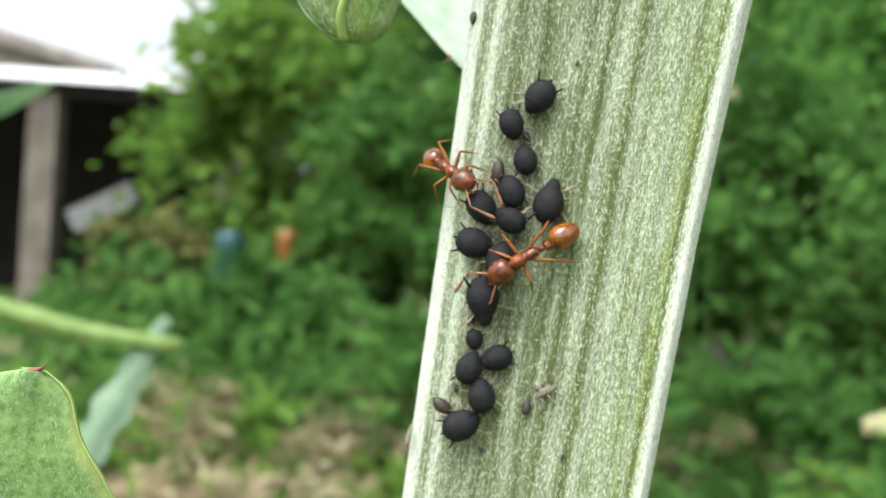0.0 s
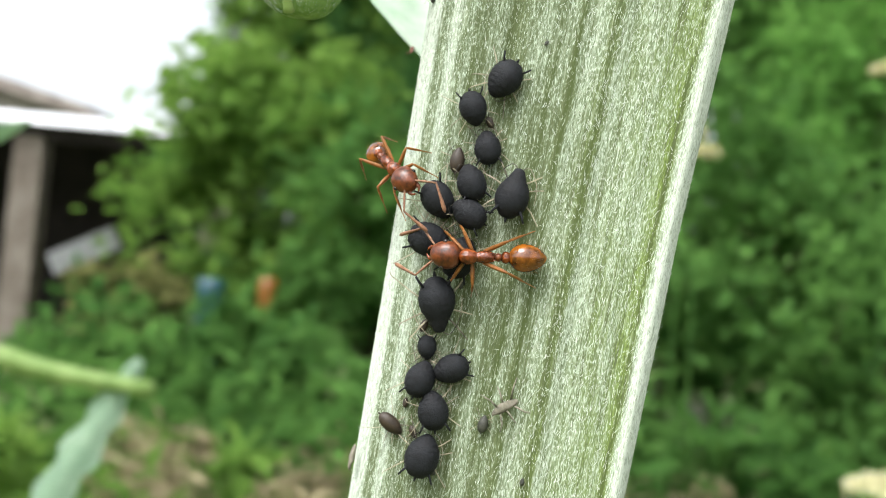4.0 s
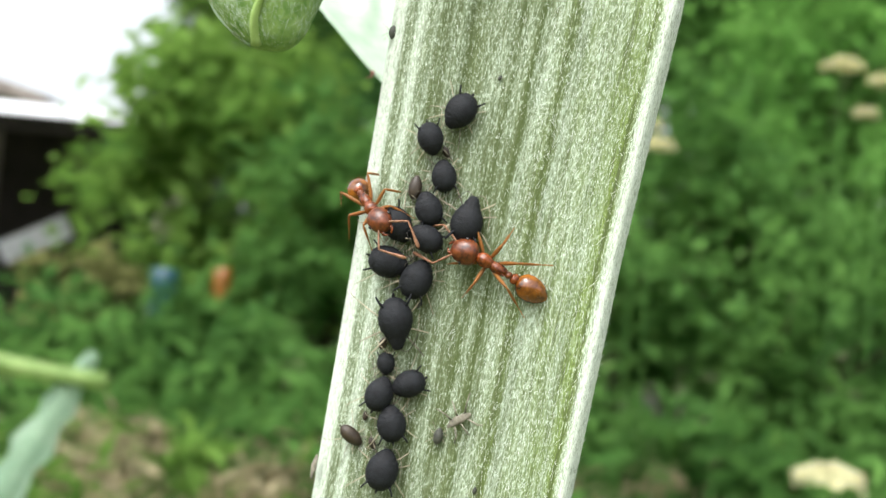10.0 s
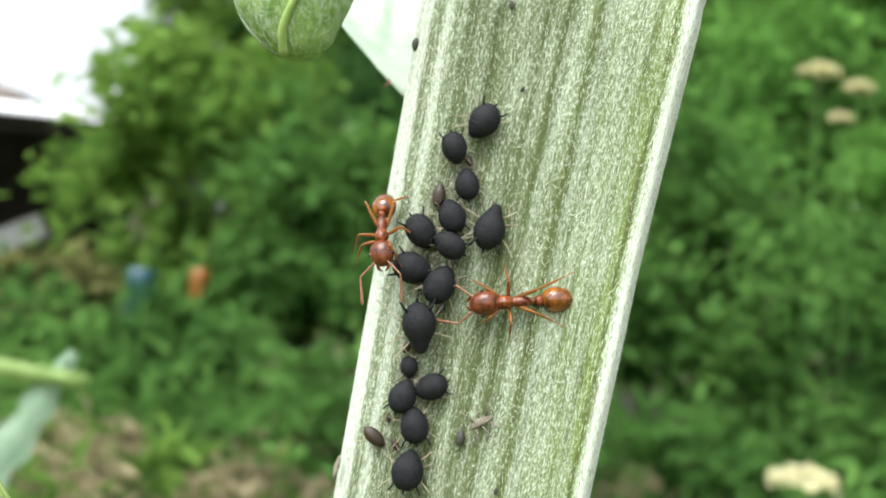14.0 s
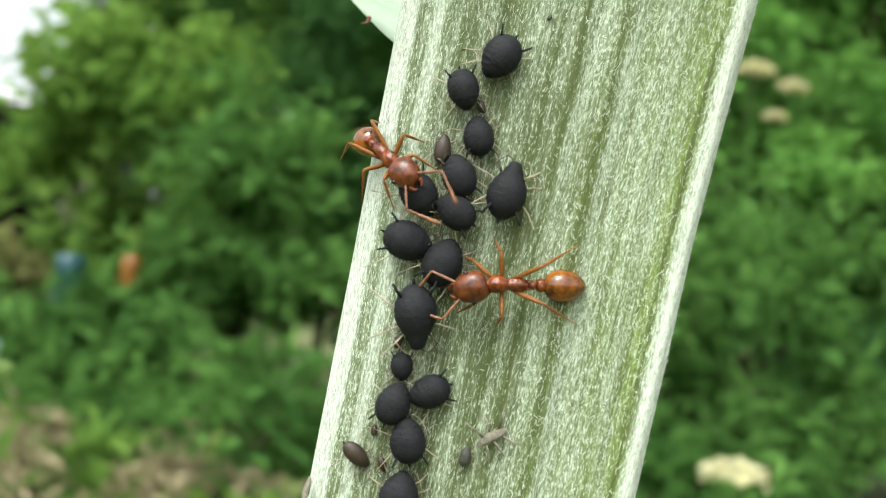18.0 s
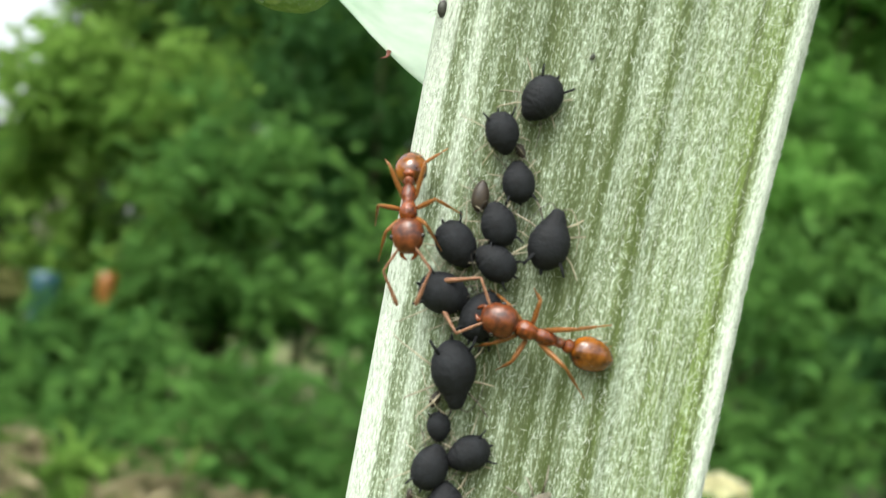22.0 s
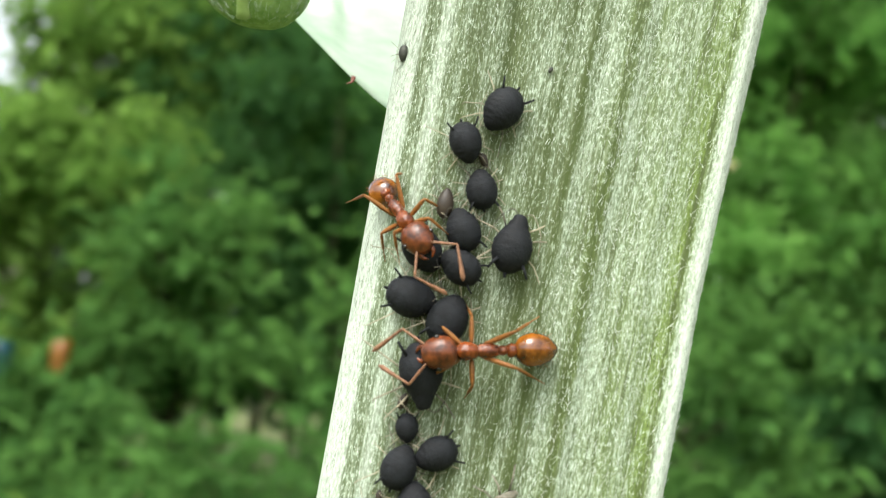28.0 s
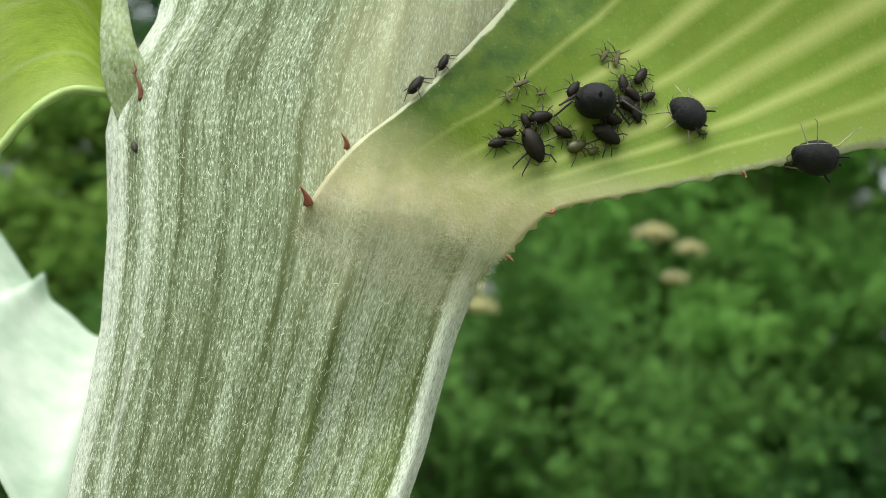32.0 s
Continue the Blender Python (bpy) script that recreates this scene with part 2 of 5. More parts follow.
def junction_material():
    """The big leaf's base: woolly foot, beige throat, yellow-green blade with pale veins and margin."""
    m, nodes, links, b = material("junction_leaf", 0.55, 0.35)
    tc = nodes.new("ShaderNodeTexCoord")
    uv, co = tc.outputs["UV"], tc.outputs["Object"]
    sep = nodes.new("ShaderNodeSeparateXYZ")
    links.new(uv, sep.inputs[0])
    u, v = sep.outputs[0], sep.outputs[1]

    def g(k):
        return (k, k, k)
    broad = noise_tex(nodes, links, co, 260, 3.0, 0.55)
    mid = noise_tex(nodes, links, co, 1100, 4.0, 0.6)
    fine = noise_tex(nodes, links, co, 5200, 3.0, 0.6)
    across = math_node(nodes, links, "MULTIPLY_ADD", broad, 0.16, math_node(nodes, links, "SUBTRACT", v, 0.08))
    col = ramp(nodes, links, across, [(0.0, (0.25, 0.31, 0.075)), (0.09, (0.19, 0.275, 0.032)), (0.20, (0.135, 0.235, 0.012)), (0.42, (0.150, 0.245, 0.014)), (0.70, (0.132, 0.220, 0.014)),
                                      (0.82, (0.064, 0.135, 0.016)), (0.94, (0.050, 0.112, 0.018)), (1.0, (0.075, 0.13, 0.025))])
    col = mix(nodes, links, ramp(nodes, links, mid, [(0.35, g(0.0)), (0.7, g(0.5))]), col, (0.19, 0.27, 0.03))
    wob = noise_tex(nodes, links, uv, 1.0, 2.0, 0.5, (4, 2.5, 1))
    lane = math_node(nodes, links, "MULTIPLY_ADD", wob, 0.10, v)
    stops = [(0.0, g(0.0))]
    for p, w, k in ((0.17, 0.010, 0.6), (0.27, 0.016, 0.8), (0.38, 0.022, 0.95), (0.50, 0.016, 0.7), (0.63, 0.020, 0.95), (0.80, 0.010, 0.6)):
        stops += [(p - w * 2, g(0.0)), (p, g(k)), (p + w * 2, g(0.0))]
    veins = ramp(nodes, links, lane, stops)
    shown = ramp(nodes, links, u, [(0.30, g(0.0)), (0.60, g(1.0))])
    col = mix(nodes, links, mix(nodes, links, 1.0, veins, shown, "MULTIPLY"), col, (0.40, 0.46, 0.13))
    # margins
    rim = ramp(nodes, links, math_node(nodes, links, "MULTIPLY_ADD", mid, 0.03, v), [(0.012, g(0.95)), (0.04, g(0.0)), (0.995, g(0.0)), (1.0, g(0.6))])
    col = mix(nodes, links, rim, col, (0.60, 0.62, 0.46))
    # creamy stretch of the lower margin
    cream = mix(nodes, links, 1.0, ramp(nodes, links, across, [(0.05, g(0.9)), (0.28, g(0.0))]), ramp(nodes, links, u, [(0.35, g(1.0)), (0.66, g(0.0))]), "MULTIPLY")
    col = mix(nodes, links, cream, col, (0.48, 0.50, 0.27))
    # beige throat, then the felt of the stem
    reach = math_node(nodes, links, "MULTIPLY_ADD", broad, 0.24, math_node(nodes, links, "MULTIPLY_ADD", v, 0.16, math_node(nodes, links, "SUBTRACT", u, 0.12)))
    reach = math_node(nodes, links, "MULTIPLY_ADD", mid, 0.10, reach)
    throat = ramp(nodes, links, reach, [(0.40, g(1.0)), (0.66, g(0.0))])
    col = mix(nodes, links, throat, col, mix(nodes, links, ramp(nodes, links, mid, [(0.3, g(0.0)), (0.7, g(1.0))]), (0.38, 0.375, 0.165), (0.57, 0.505, 0.33)))
    under = nodes.new("ShaderNodeUVMap")
    under.uv_map = "stem"
    skin, relief = stem_colour(nodes, links, under.outputs[0])
    felt = ramp(nodes, links, reach, [(0.24, g(1.0)), (0.46, g(0.0))])
    col = mix(nodes, links, felt, col, skin)
    hair = ramp(nodes, links, fine, [(0.60, g(0.0)), (0.72, g(0.14))])
    col = mix(nodes, links, hair, col, (0.50, 0.53, 0.36))
    links.new(col, b.inputs["Base Color"])
    bump(nodes, links, b, math_node(nodes, links, "ADD", mid, fine), 0.35, 0.00008)
    t = nodes.new("ShaderNodeBsdfTranslucent")
    links.new(col, t.inputs["Color"])
    s = nodes.new("ShaderNodeMixShader")
    links.new(ramp(nodes, links, u, [(0.30, g(0.0)), (0.6, g(0.35))]), s.inputs[0])
    links.new(b.outputs[0], s.inputs[1])
    links.new(t.outputs[0], s.inputs[2])
    links.new(s.outputs[0], nodes["Material Output"].inputs["Surface"])
    return m


def felted_leaf(name, dark, light, vein, size, felt, see=0.25, rise=None, rim=None):
    """A leaf with a net of pale veins and a thin cobweb of white felt."""
    m, nodes, links, b = material(name, 0.6, 0.35)
    co = nodes.new("ShaderNodeTexCoord").outputs["Object"]

    def g(k):
        return (k, k, k)
    broad = noise_tex(nodes, links, co, size, 3.0, 0.6)
    mid = noise_tex(nodes, links, co, size * 5, 4.0, 0.65)
    fine = noise_tex(nodes, links, co, size * 22, 3.0, 0.6, (1.0, 1.0, 0.45))
    col = ramp(nodes, links, mid, [(0.34, dark), (0.68, light)])
    net = nodes.new("ShaderNodeTexVoronoi")
    net.feature = "DISTANCE_TO_EDGE"
    net.inputs["Scale"].default_value = size * 2.2
    bent = nodes.new("ShaderNodeVectorMath")
    bent.operation = "MULTIPLY_ADD"
    shift = nodes.new("ShaderNodeTexNoise")
    shift.inputs["Scale"].default_value = size * 4
    links.new(co, shift.inputs["Vector"])
    links.new(shift.outputs["Color"], bent.inputs[0])
    bent.inputs[1].default_value = (0.9 / size,) * 3
    links.new(co, bent.inputs[2])
    links.new(bent.outputs[0], net.inputs["Vector"])
    lines = ramp(nodes, links, net.outputs["Distance"], [(0.0, g(0.3)), (0.12, g(0.0))])
    col = mix(nodes, links, lines, col, vein)
    thick = math_node(nodes, links, "MULTIPLY_ADD", broad, 0.45, math_node(nodes, links, "SUBTRACT", fine, 0.22))
    if rim:
        cross = nodes.new("ShaderNodeSeparateXYZ")
        links.new(nodes.new("ShaderNodeTexCoord").outputs["UV"], cross.inputs[0])
        edge = math_node(nodes, links, "MULTIPLY_ADD", broad, 0.10, cross.outputs[1])
        col = mix(nodes, links, ramp(nodes, links, edge, [(0.04, g(0.9)), (0.14, g(0.1)), (0.95, g(0.0)), (1.0, g(0.4))]), col, rim)
    if rise:
        up = nodes.new("ShaderNodeSeparateXYZ")
        links.new(co, up.inputs[0])
        span = nodes.new("ShaderNodeMapRange")
        span.inputs["From Min"].default_value, span.inputs["From Max"].default_value = rise
        span.inputs["To Min"].default_value, span.inputs["To Max"].default_value = -0.12, 0.09
        links.new(up.outputs[2], span.inputs["Value"])
        thick = math_node(nodes, links, "ADD", thick, span.outputs[0])
    col = mix(nodes, links, ramp(nodes, links, thick, [(0.52 - felt, g(0.0)), (0.86 - felt, g(0.75))]), col, (0.52, 0.61, 0.48))
    links.new(col, b.inputs["Base Color"])
    bump(nodes, links, b, math_node(nodes, links, "ADD", mid, fine), 0.5, 0.00008)
    t = nodes.new("ShaderNodeBsdfTranslucent")
    links.new(col, t.inputs["Color"])
    s = nodes.new("ShaderNodeMixShader")
    s.inputs[0].default_value = see
    links.new(b.outputs[0], s.inputs[1])
    links.new(t.outputs[0], s.inputs[2])
    links.new(s.outputs[0], nodes["Material Output"].inputs["Surface"])
    return m


STEM = stem_material()
BUD = felted_leaf("young_leaf_felt", (0.085, 0.19, 0.025), (0.25, 0.38, 0.11), (0.28, 0.40, 0.10), 230, 0.09, 0.25, (EYE + 0.010, EYE + 0.020))
CORNER = felted_leaf("corner_leaf_felt", (0.065, 0.155, 0.036), (0.21, 0.35, 0.13), (0.28, 0.40, 0.12), 420, -0.05, 0.25, None, (0.34, 0.41, 0.12))
LOBE = felted_leaf("lobe_felt", (0.15, 0.21, 0.07), (0.33, 0.40, 0.20), (0.30, 0.38, 0.15), 300, 0.10)
ARCH = veined("arching_leaf", (0.22, 0.35, 0.018), (0.33, 0.46, 0.045), (0.36, 0.45, 0.12), (0.28, 0.36, 0.07), [(0.3, 0.012), (0.62, 0.012)])
JUNCTION = junction_material()
WOOL = mottled("white_wool", (0.42, 0.46, 0.39), (0.68, 0.72, 0.65), 900, 0.6, 0.3)
APHID = mottled("black_aphid", (0.0045, 0.0045, 0.0052), (0.0115, 0.0130, 0.0152), 1700, 0.7, 0.22, 0.00006, 5.0)
APHID_LEG = mottled("banded_leg", (0.012, 0.010, 0.008), (0.38, 0.33, 0.23), 1100, 0.5, 0.4, 0, 2.0)
APHID_PALE = mottled("pale_leg", (0.16, 0.14, 0.09), (0.42, 0.38, 0.27), 1500, 0.5, 0.4)
APHID_DARK = mottled("dark_leg", (0.012, 0.010, 0.008), (0.03, 0.025, 0.02), 2500, 0.5, 0.4)
APHID_BROWN = mottled("brown_black_aphid", (0.004, 0.0035, 0.002), (0.014, 0.010, 0.005), 1500, 0.55, 0.2, 0.00002, 5.0)
NYMPH_GREEN = mottled("olive_nymph", (0.022, 0.025, 0.005), (0.06, 0.065, 0.014), 1800, 0.45, 0.4)
NYMPH = mottled("brown_nymph", (0.016, 0.011, 0.007), (0.045, 0.030, 0.017), 1800, 0.5, 0.4)
NYMPH_GREY = mottled("grey_nymph", (0.022, 0.023, 0.018), (0.06, 0.06, 0.046), 1800, 0.55, 0.35)
DULL_WOOL = mottled("dull_wool", (0.36, 0.37, 0.25), (0.52, 0.52, 0.38), 900, 0.7, 0.2)
HUSK = mottled("dry_husk", (0.07, 0.065, 0.045), (0.26, 0.235, 0.18), 1800, 0.7, 0.3, 0.00003)
OLIVE_HUSK = mottled("olive_husk", (0.035, 0.036, 0.016), (0.13, 0.125, 0.06), 1800, 0.7, 0.3, 0.00003)
FRESH = mottled("fresh_stalk", (0.15, 0.25, 0.06), (0.26, 0.37, 0.12), 120, 0.5, 0.3, 0.00005, 5.0, 0, 0.35)
PALE = mottled("pale_leaf", (0.46, 0.60, 0.45), (0.76, 0.83, 0.73), 110, 0.7, 0.3, 0.00004, 5.0, 0, 0.5)
GREY_LEAF = mottled("grey_green_leaf", (0.30, 0.45, 0.31), (0.46, 0.60, 0.45), 40, 0.6, 0.3, 0, 5.0, 0, 0.4)
PALE_STALK = mottled("pale_stalk", (0.20, 0.31, 0.10), (0.31, 0.42, 0.17), 60, 0.6, 0.3)
MIDRIB = mottled("midrib", (0.19, 0.29, 0.07), (0.30, 0.40, 0.14), 300, 0.5, 0.4)
THORN = mottled("red_thorn", (0.10, 0.025, 0.012), (0.24, 0.08, 0.045), 900, 0.4, 0.5)
ANT = mottled("amber_ant", (0.050, 0.010, 0.002), (0.23, 0.052, 0.009), 1500, 0.27, 0.5, 0.00010, 4.0)
ANT_DARK = mottled("ant_head", (0.036, 0.009, 0.003), (0.150, 0.038, 0.010), 2600, 0.30, 0.45, 0.00004, 2.0)
ANT_GASTER = mottled("ant_gaster", (0.050, 0.012, 0.001), (0.40, 0.125, 0.010), 700, 0.08, 0.7, 0, 4.0, 0, 0.25)
ANT_GASTER.node_tree.nodes["Principled BSDF"].inputs["Coat Weight"].default_value = 0.6
ANT_LEG = mottled("ant_leg", (0.13, 0.042, 0.008), (0.44, 0.19, 0.05), 900, 0.3, 0.35, 0, 6.0, 0, 0.35)
ANT_FEELER = mottled("ant_feeler", (0.085, 0.035, 0.016), (0.27, 0.135, 0.075), 1500, 0.45, 0.3, 0.00005, 4.0)
EYE_BLACK = mottled("eye", (0.01, 0.008, 0.006), (0.02, 0.016, 0.012), 2000, 0.2, 0.5)
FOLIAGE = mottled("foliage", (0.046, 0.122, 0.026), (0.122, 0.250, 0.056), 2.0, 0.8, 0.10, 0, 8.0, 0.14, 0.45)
# darker copy of the foliage, with shade mixed into its leaf colour
FOLIAGE_SHADED = mottled("shaded_foliage", (0.022, 0.070, 0.018), (0.062, 0.148, 0.038), 2.0, 0.8, 0.10, 0, 8.0, 0.14, 0.4)
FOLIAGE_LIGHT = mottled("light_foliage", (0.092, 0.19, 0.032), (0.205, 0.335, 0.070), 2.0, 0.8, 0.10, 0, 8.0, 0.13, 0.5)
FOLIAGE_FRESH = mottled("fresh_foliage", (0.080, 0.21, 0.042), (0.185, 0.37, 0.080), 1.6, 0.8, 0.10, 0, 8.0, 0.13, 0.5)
DRY = mottled("dry_grass", (0.27, 0.235, 0.13), (0.52, 0.45, 0.29), 3.0, 0.8, 0.2, 0, 8.0, 0.2, 0.3)
DULL_SHRUB = mottled("dull_olive_foliage", (0.10, 0.115, 0.035), (0.22, 0.225, 0.085), 3.0, 0.8, 0.1, 0, 8.0, 0.15, 0.4)
BARK = mottled("bark", (0.03, 0.028, 0.014), (0.075, 0.065, 0.035), 12.0, 0.9, 0.2, 0.01)
SOIL = mottled("ground_cover", (0.04, 0.065, 0.018), (0.13, 0.14, 0.05), 1.5, 0.9, 0.2, 0.03)
TIMBER = mottled("grey_timber", (0.09, 0.075, 0.06), (0.17, 0.15, 0.125), 5.0, 0.85, 0.2, 0.005)
# near-black: the shade inside the open shed is put into this colour
SHADED_BOARD = mottled("shaded_board", (0.012, 0.011, 0.010), (0.035, 0.03, 0.028), 2.0, 0.9, 0.2, 0.005)
ROOF = mottled("grey_brown_roof", (0.15, 0.125, 0.11), (0.26, 0.23, 0.205), 3.0, 0.8, 0.2, 0.01)
PLASTER = mottled("grey_brown_plaster", (0.22, 0.20, 0.18), (0.33, 0.305, 0.275), 2.0, 0.9, 0.2)
BLUE = mottled("blue_plastic", (0.002, 0.030, 0.040), (0.004, 0.05, 0.062), 4.0, 0.4, 0.5)
ORANGE = mottled("orange_plastic", (0.13, 0.05, 0.004), (0.20, 0.08, 0.008), 4.0, 0.4, 0.5)
CREAM = mottled("cream_petals", (0.68, 0.66, 0.42), (0.82, 0.80, 0.6), 40.0, 0.7, 0.2, 0, 6.0, 0.1, 0.6)
SHEET = mottled("grey_sheet", (0.32, 0.33, 0.34), (0.5, 0.51, 0.53), 3.0, 0.6, 0.3)
WHITE_ROOF = mottled("white_roof_sheet", (0.62, 0.64, 0.66), (0.80, 0.81, 0.82), 3.0, 0.5, 0.3)

# ---- mesh helpers ----


def part(name, bm, mat, parent=None, label="", scale=MM, smooth=True):
    """Links a bmesh (in millimetres unless scale says otherwise) as one mesh object."""
    if scale != 1:
        bmesh.ops.scale(bm, vec=(scale,) * 3, verts=bm.verts)
    me = bpy.data.meshes.new(name)
    bm.to_mesh(me)
    bm.free()
    for p in me.polygons:
        p.use_smooth = smooth
    me.materials.append(mat)
    ob = new(name, me)
    if parent:
        ob.parent = parent
    if label:
        ob["label"] = label
    return ob


def raw(name, verts, faces, mat, parent=None, label="", smooth=False):
    me = bpy.data.meshes.new(name)
    me.from_pydata([tuple(v) for v in verts], [], [tuple(int(i) for i in q) for q in faces])
    me.update()
    for p in me.polygons:
        p.use_smooth = smooth
    me.materials.append(mat)
    ob = new(name, me)
    if parent:
        ob.parent = parent
    if label:
        ob["label"] = label
    return ob


def tube(points, radii, n=8, bm=None, flat=1.0):
    """A swept tube with closed ends along points."""
    bm = bm or bmesh.new()
    pts = [Vector(p) for p in points]
    rings, side = [], None
    for i, p in enumerate(pts):
        d = (pts[min(i + 1, len(pts) - 1)] - pts[max(i - 1, 0)]).normalized()
        if side is None:
            side = d.cross(Vector((0.13, 0.21, 0.97))).normalized()
            if side.length < 0.1:
                side = Vector((1, 0, 0))
        side = (side - d * side.dot(d)).normalized()
        up = d.cross(side)
        rings.append([bm.verts.new(p + (side * math.cos(a) + up * math.sin(a) * flat) * radii[i]) for a in [2 * math.pi * k / n for k in range(n)]])
    for a, b in zip(rings, rings[1:]):
        for k in range(n):
            bm.faces.new((a[k], a[(k + 1) % n], b[(k + 1) % n], b[k]))
    bm.faces.new(rings[0][::-1])
    bm.faces.new(rings[-1])
    bmesh.ops.recalc_face_normals(bm, faces=bm.faces)
    return bm


def lathe(profile, n=16, wide=1.0, high=1.0, bm=None, bend=0.0):
    """A body turned about x: profile rows of (x, radius); bend lowers the ends."""
    bm = bm or bmesh.new()
    rings = []
    for x, r in profile:
        rings.append([bm.verts.new((x, r * wide * math.cos(a), r * high * math.sin(a) - bend * x * x)) for a in [2 * math.pi * k / n for k in range(n)]])
    for a, b in zip(rings, rings[1:]):
        for k in range(n):
            bm.faces.new((a[k], a[(k + 1) % n], b[(k + 1) % n], b[k]))
    bm.faces.new(rings[0][::-1])
    bm.faces.new(rings[-1])
    bmesh.ops.recalc_face_normals(bm, faces=bm.faces)
    return bm


def egg(length, radius, tail=1.0, n=12):
    """Profile of a rounded body from -length/2 to length/2; tail under 1 draws the far end out."""
    out = []
    for i in range(n + 1):
        a = math.pi * i / n
        out.append((-math.cos(a) * length / 2, radius * max(0.02, math.sin(a)) ** 0.85 * (1 + (tail - 1) * (i / n) ** 2)))
    return out


def curve(points, n):
    """Smooth (Catmull-Rom) run of n points through a few control points."""
    p = [Vector(q) for q in points]
    p = [p[0] * 2 - p[1]] + p + [p[-1] * 2 - p[-2]]
    out = []
    for i in range(n):
        s = i / (n - 1) * (len(p) - 3)
        k = min(int(s), len(p) - 4)
        u = s - k
        a, b, c, d = p[k:k + 4]
        out.append(0.5 * ((2 * b) + (c - a) * u + (2 * a - 5 * b + 4 * c - d) * u * u + (3 * b - a - 3 * c + d) * u ** 3))
    return out


def along(table, z):
    """Smooth interpolation in a short table of (z, value)."""
    zs = [r[0] for r in table]
    z = min(max(z, zs[0]), zs[-1])
    for (a, va), (b, vb) in zip(table, table[1:]):
        if z <= b:
            return va + (vb - va) * (z - a) / (b - a)
    return table[-1][1]

# ---- the thistle stem ----
LEFT = [(-760, -62.0), (-40, -3.7), (-13, -1.38), (0, -0.36), (13, 0.62), (19, 1.05), (25, 1.45), (30, 1.15), (34, 0.55), (36.5, 0.7), (39.5, 2.1), (46, 2.8), (60, 3.6)]
RIGHT = [(-760, -46.0), (-40, 7.7), (-12, 11.15), (1, 12.75), (14, 14.65), (20, 16.5), (25, 17.4), (29, 18.6), (36, 19.4), (45, 19.6), (60, 20.5)]
FRONT = [(-760, 62.0), (-40, 58.2), (-10, 57.7), (3, 57.3), (12, 56.7), (20, 55.9), (30, 55.2), (60, 54.0)]
# ribs across the front: place, half width, height in millimetres
RIBS = [(0.025, 0.03, 0.10), (0.10, 0.03, 0.20), (0.145, 0.022, 0.14), (0.26, 0.05, 0.14), (0.40, 0.055, 0.12), (0.53, 0.04, 0.10), (0.64, 0.045, 0.20), (0.80, 0.06, 0.12), (0.955, 0.04, 0.30)]


def stem_point(u, z):
    """A point of the stem's front, u from the left edge to the right one."""
    y = along(FRONT, z) + 2.6 * max(0.0, (0.20 - u) / 0.20) ** 2 + 1.0 * max(0.0, (u - 0.93) / 0.07) ** 2
    right = min(max((z - 13) / 17.0, 0.0), 1.0) ** 1.3
    y -= 2.5 * right * math.exp(-((u - 0.64) / 0.27) ** 2)
    # the face turns a little towards the eye at its right, below the leaf
    y -= 2.6 * max(0.0, (u - 0.3) / 0.7) * (1.0 - min(max((z - 13) / 8.0, 0.0), 1.0))
    for c, w, h in RIBS:
        y -= h * math.exp(-((u - c) / w) ** 2 * 1.6)
    y += 0.05 * math.sin(u * 61 + z * 0.21) * math.sin(z * 0.13 + u * 17)
    x = along(LEFT, z) * (1 - u) + along(RIGHT, z) * u
    return Vector((x, y, z - 1.1 * (0.5 - u)))


def stem():
    heights = [-750, -400, -200, -90, -40] + [-26 + 0.8 * i for i in range(109)]
    nu, nb = 90, 20
    bm = bmesh.new()
    uv = bm.loops.layers.uv.new("along")
    rings = []
    for z in heights:
        ring = [(stem_point(i / nu, z), i / nu) for i in range(nu + 1)]
        a, b = ring[0][0], ring[-1][0]
        for k in range(1, nb):
            s = math.pi * k / nb
            c = (a + b) / 2
            ring.append((Vector((c.x + (b.x - a.x) / 2 * math.cos(s), b.y * (1 - k / nb) + a.y * k / nb + 9.0 * math.sin(s), c.z)), 1.0 + k / nb))
        rings.append([(bm.verts.new(p), u, z) for p, u in ring])
    m = nu + nb
    for r, s in zip(rings, rings[1:]):
        for k in range(m):
            q = (r[k], r[(k + 1) % m], s[(k + 1) % m], s[k])
            f = bm.faces.new([v[0] for v in q])
            for loop, v in zip(f.loops, q):
                loop[uv].uv = (v[1] if not (k == m - 1 and v[1] == 0) else 2.0, v[2] / 60.0)
    bm.faces.new([v[0] for v in rings[0]][::-1])
    bm.faces.new([v[0] for v in rings[-1]])
    bmesh.ops.recalc_face_normals(bm, faces=bm.faces)
    bmesh.ops.translate(bm, vec=(0, 0, EYE / MM), verts=bm.verts)
    root = tagged(new("plant_stem"), "pale green thistle stem, ribbed and felted with white wool", "plant stem")
    part("stalk", bm, STEM, root)
    return root


STALK = stem()


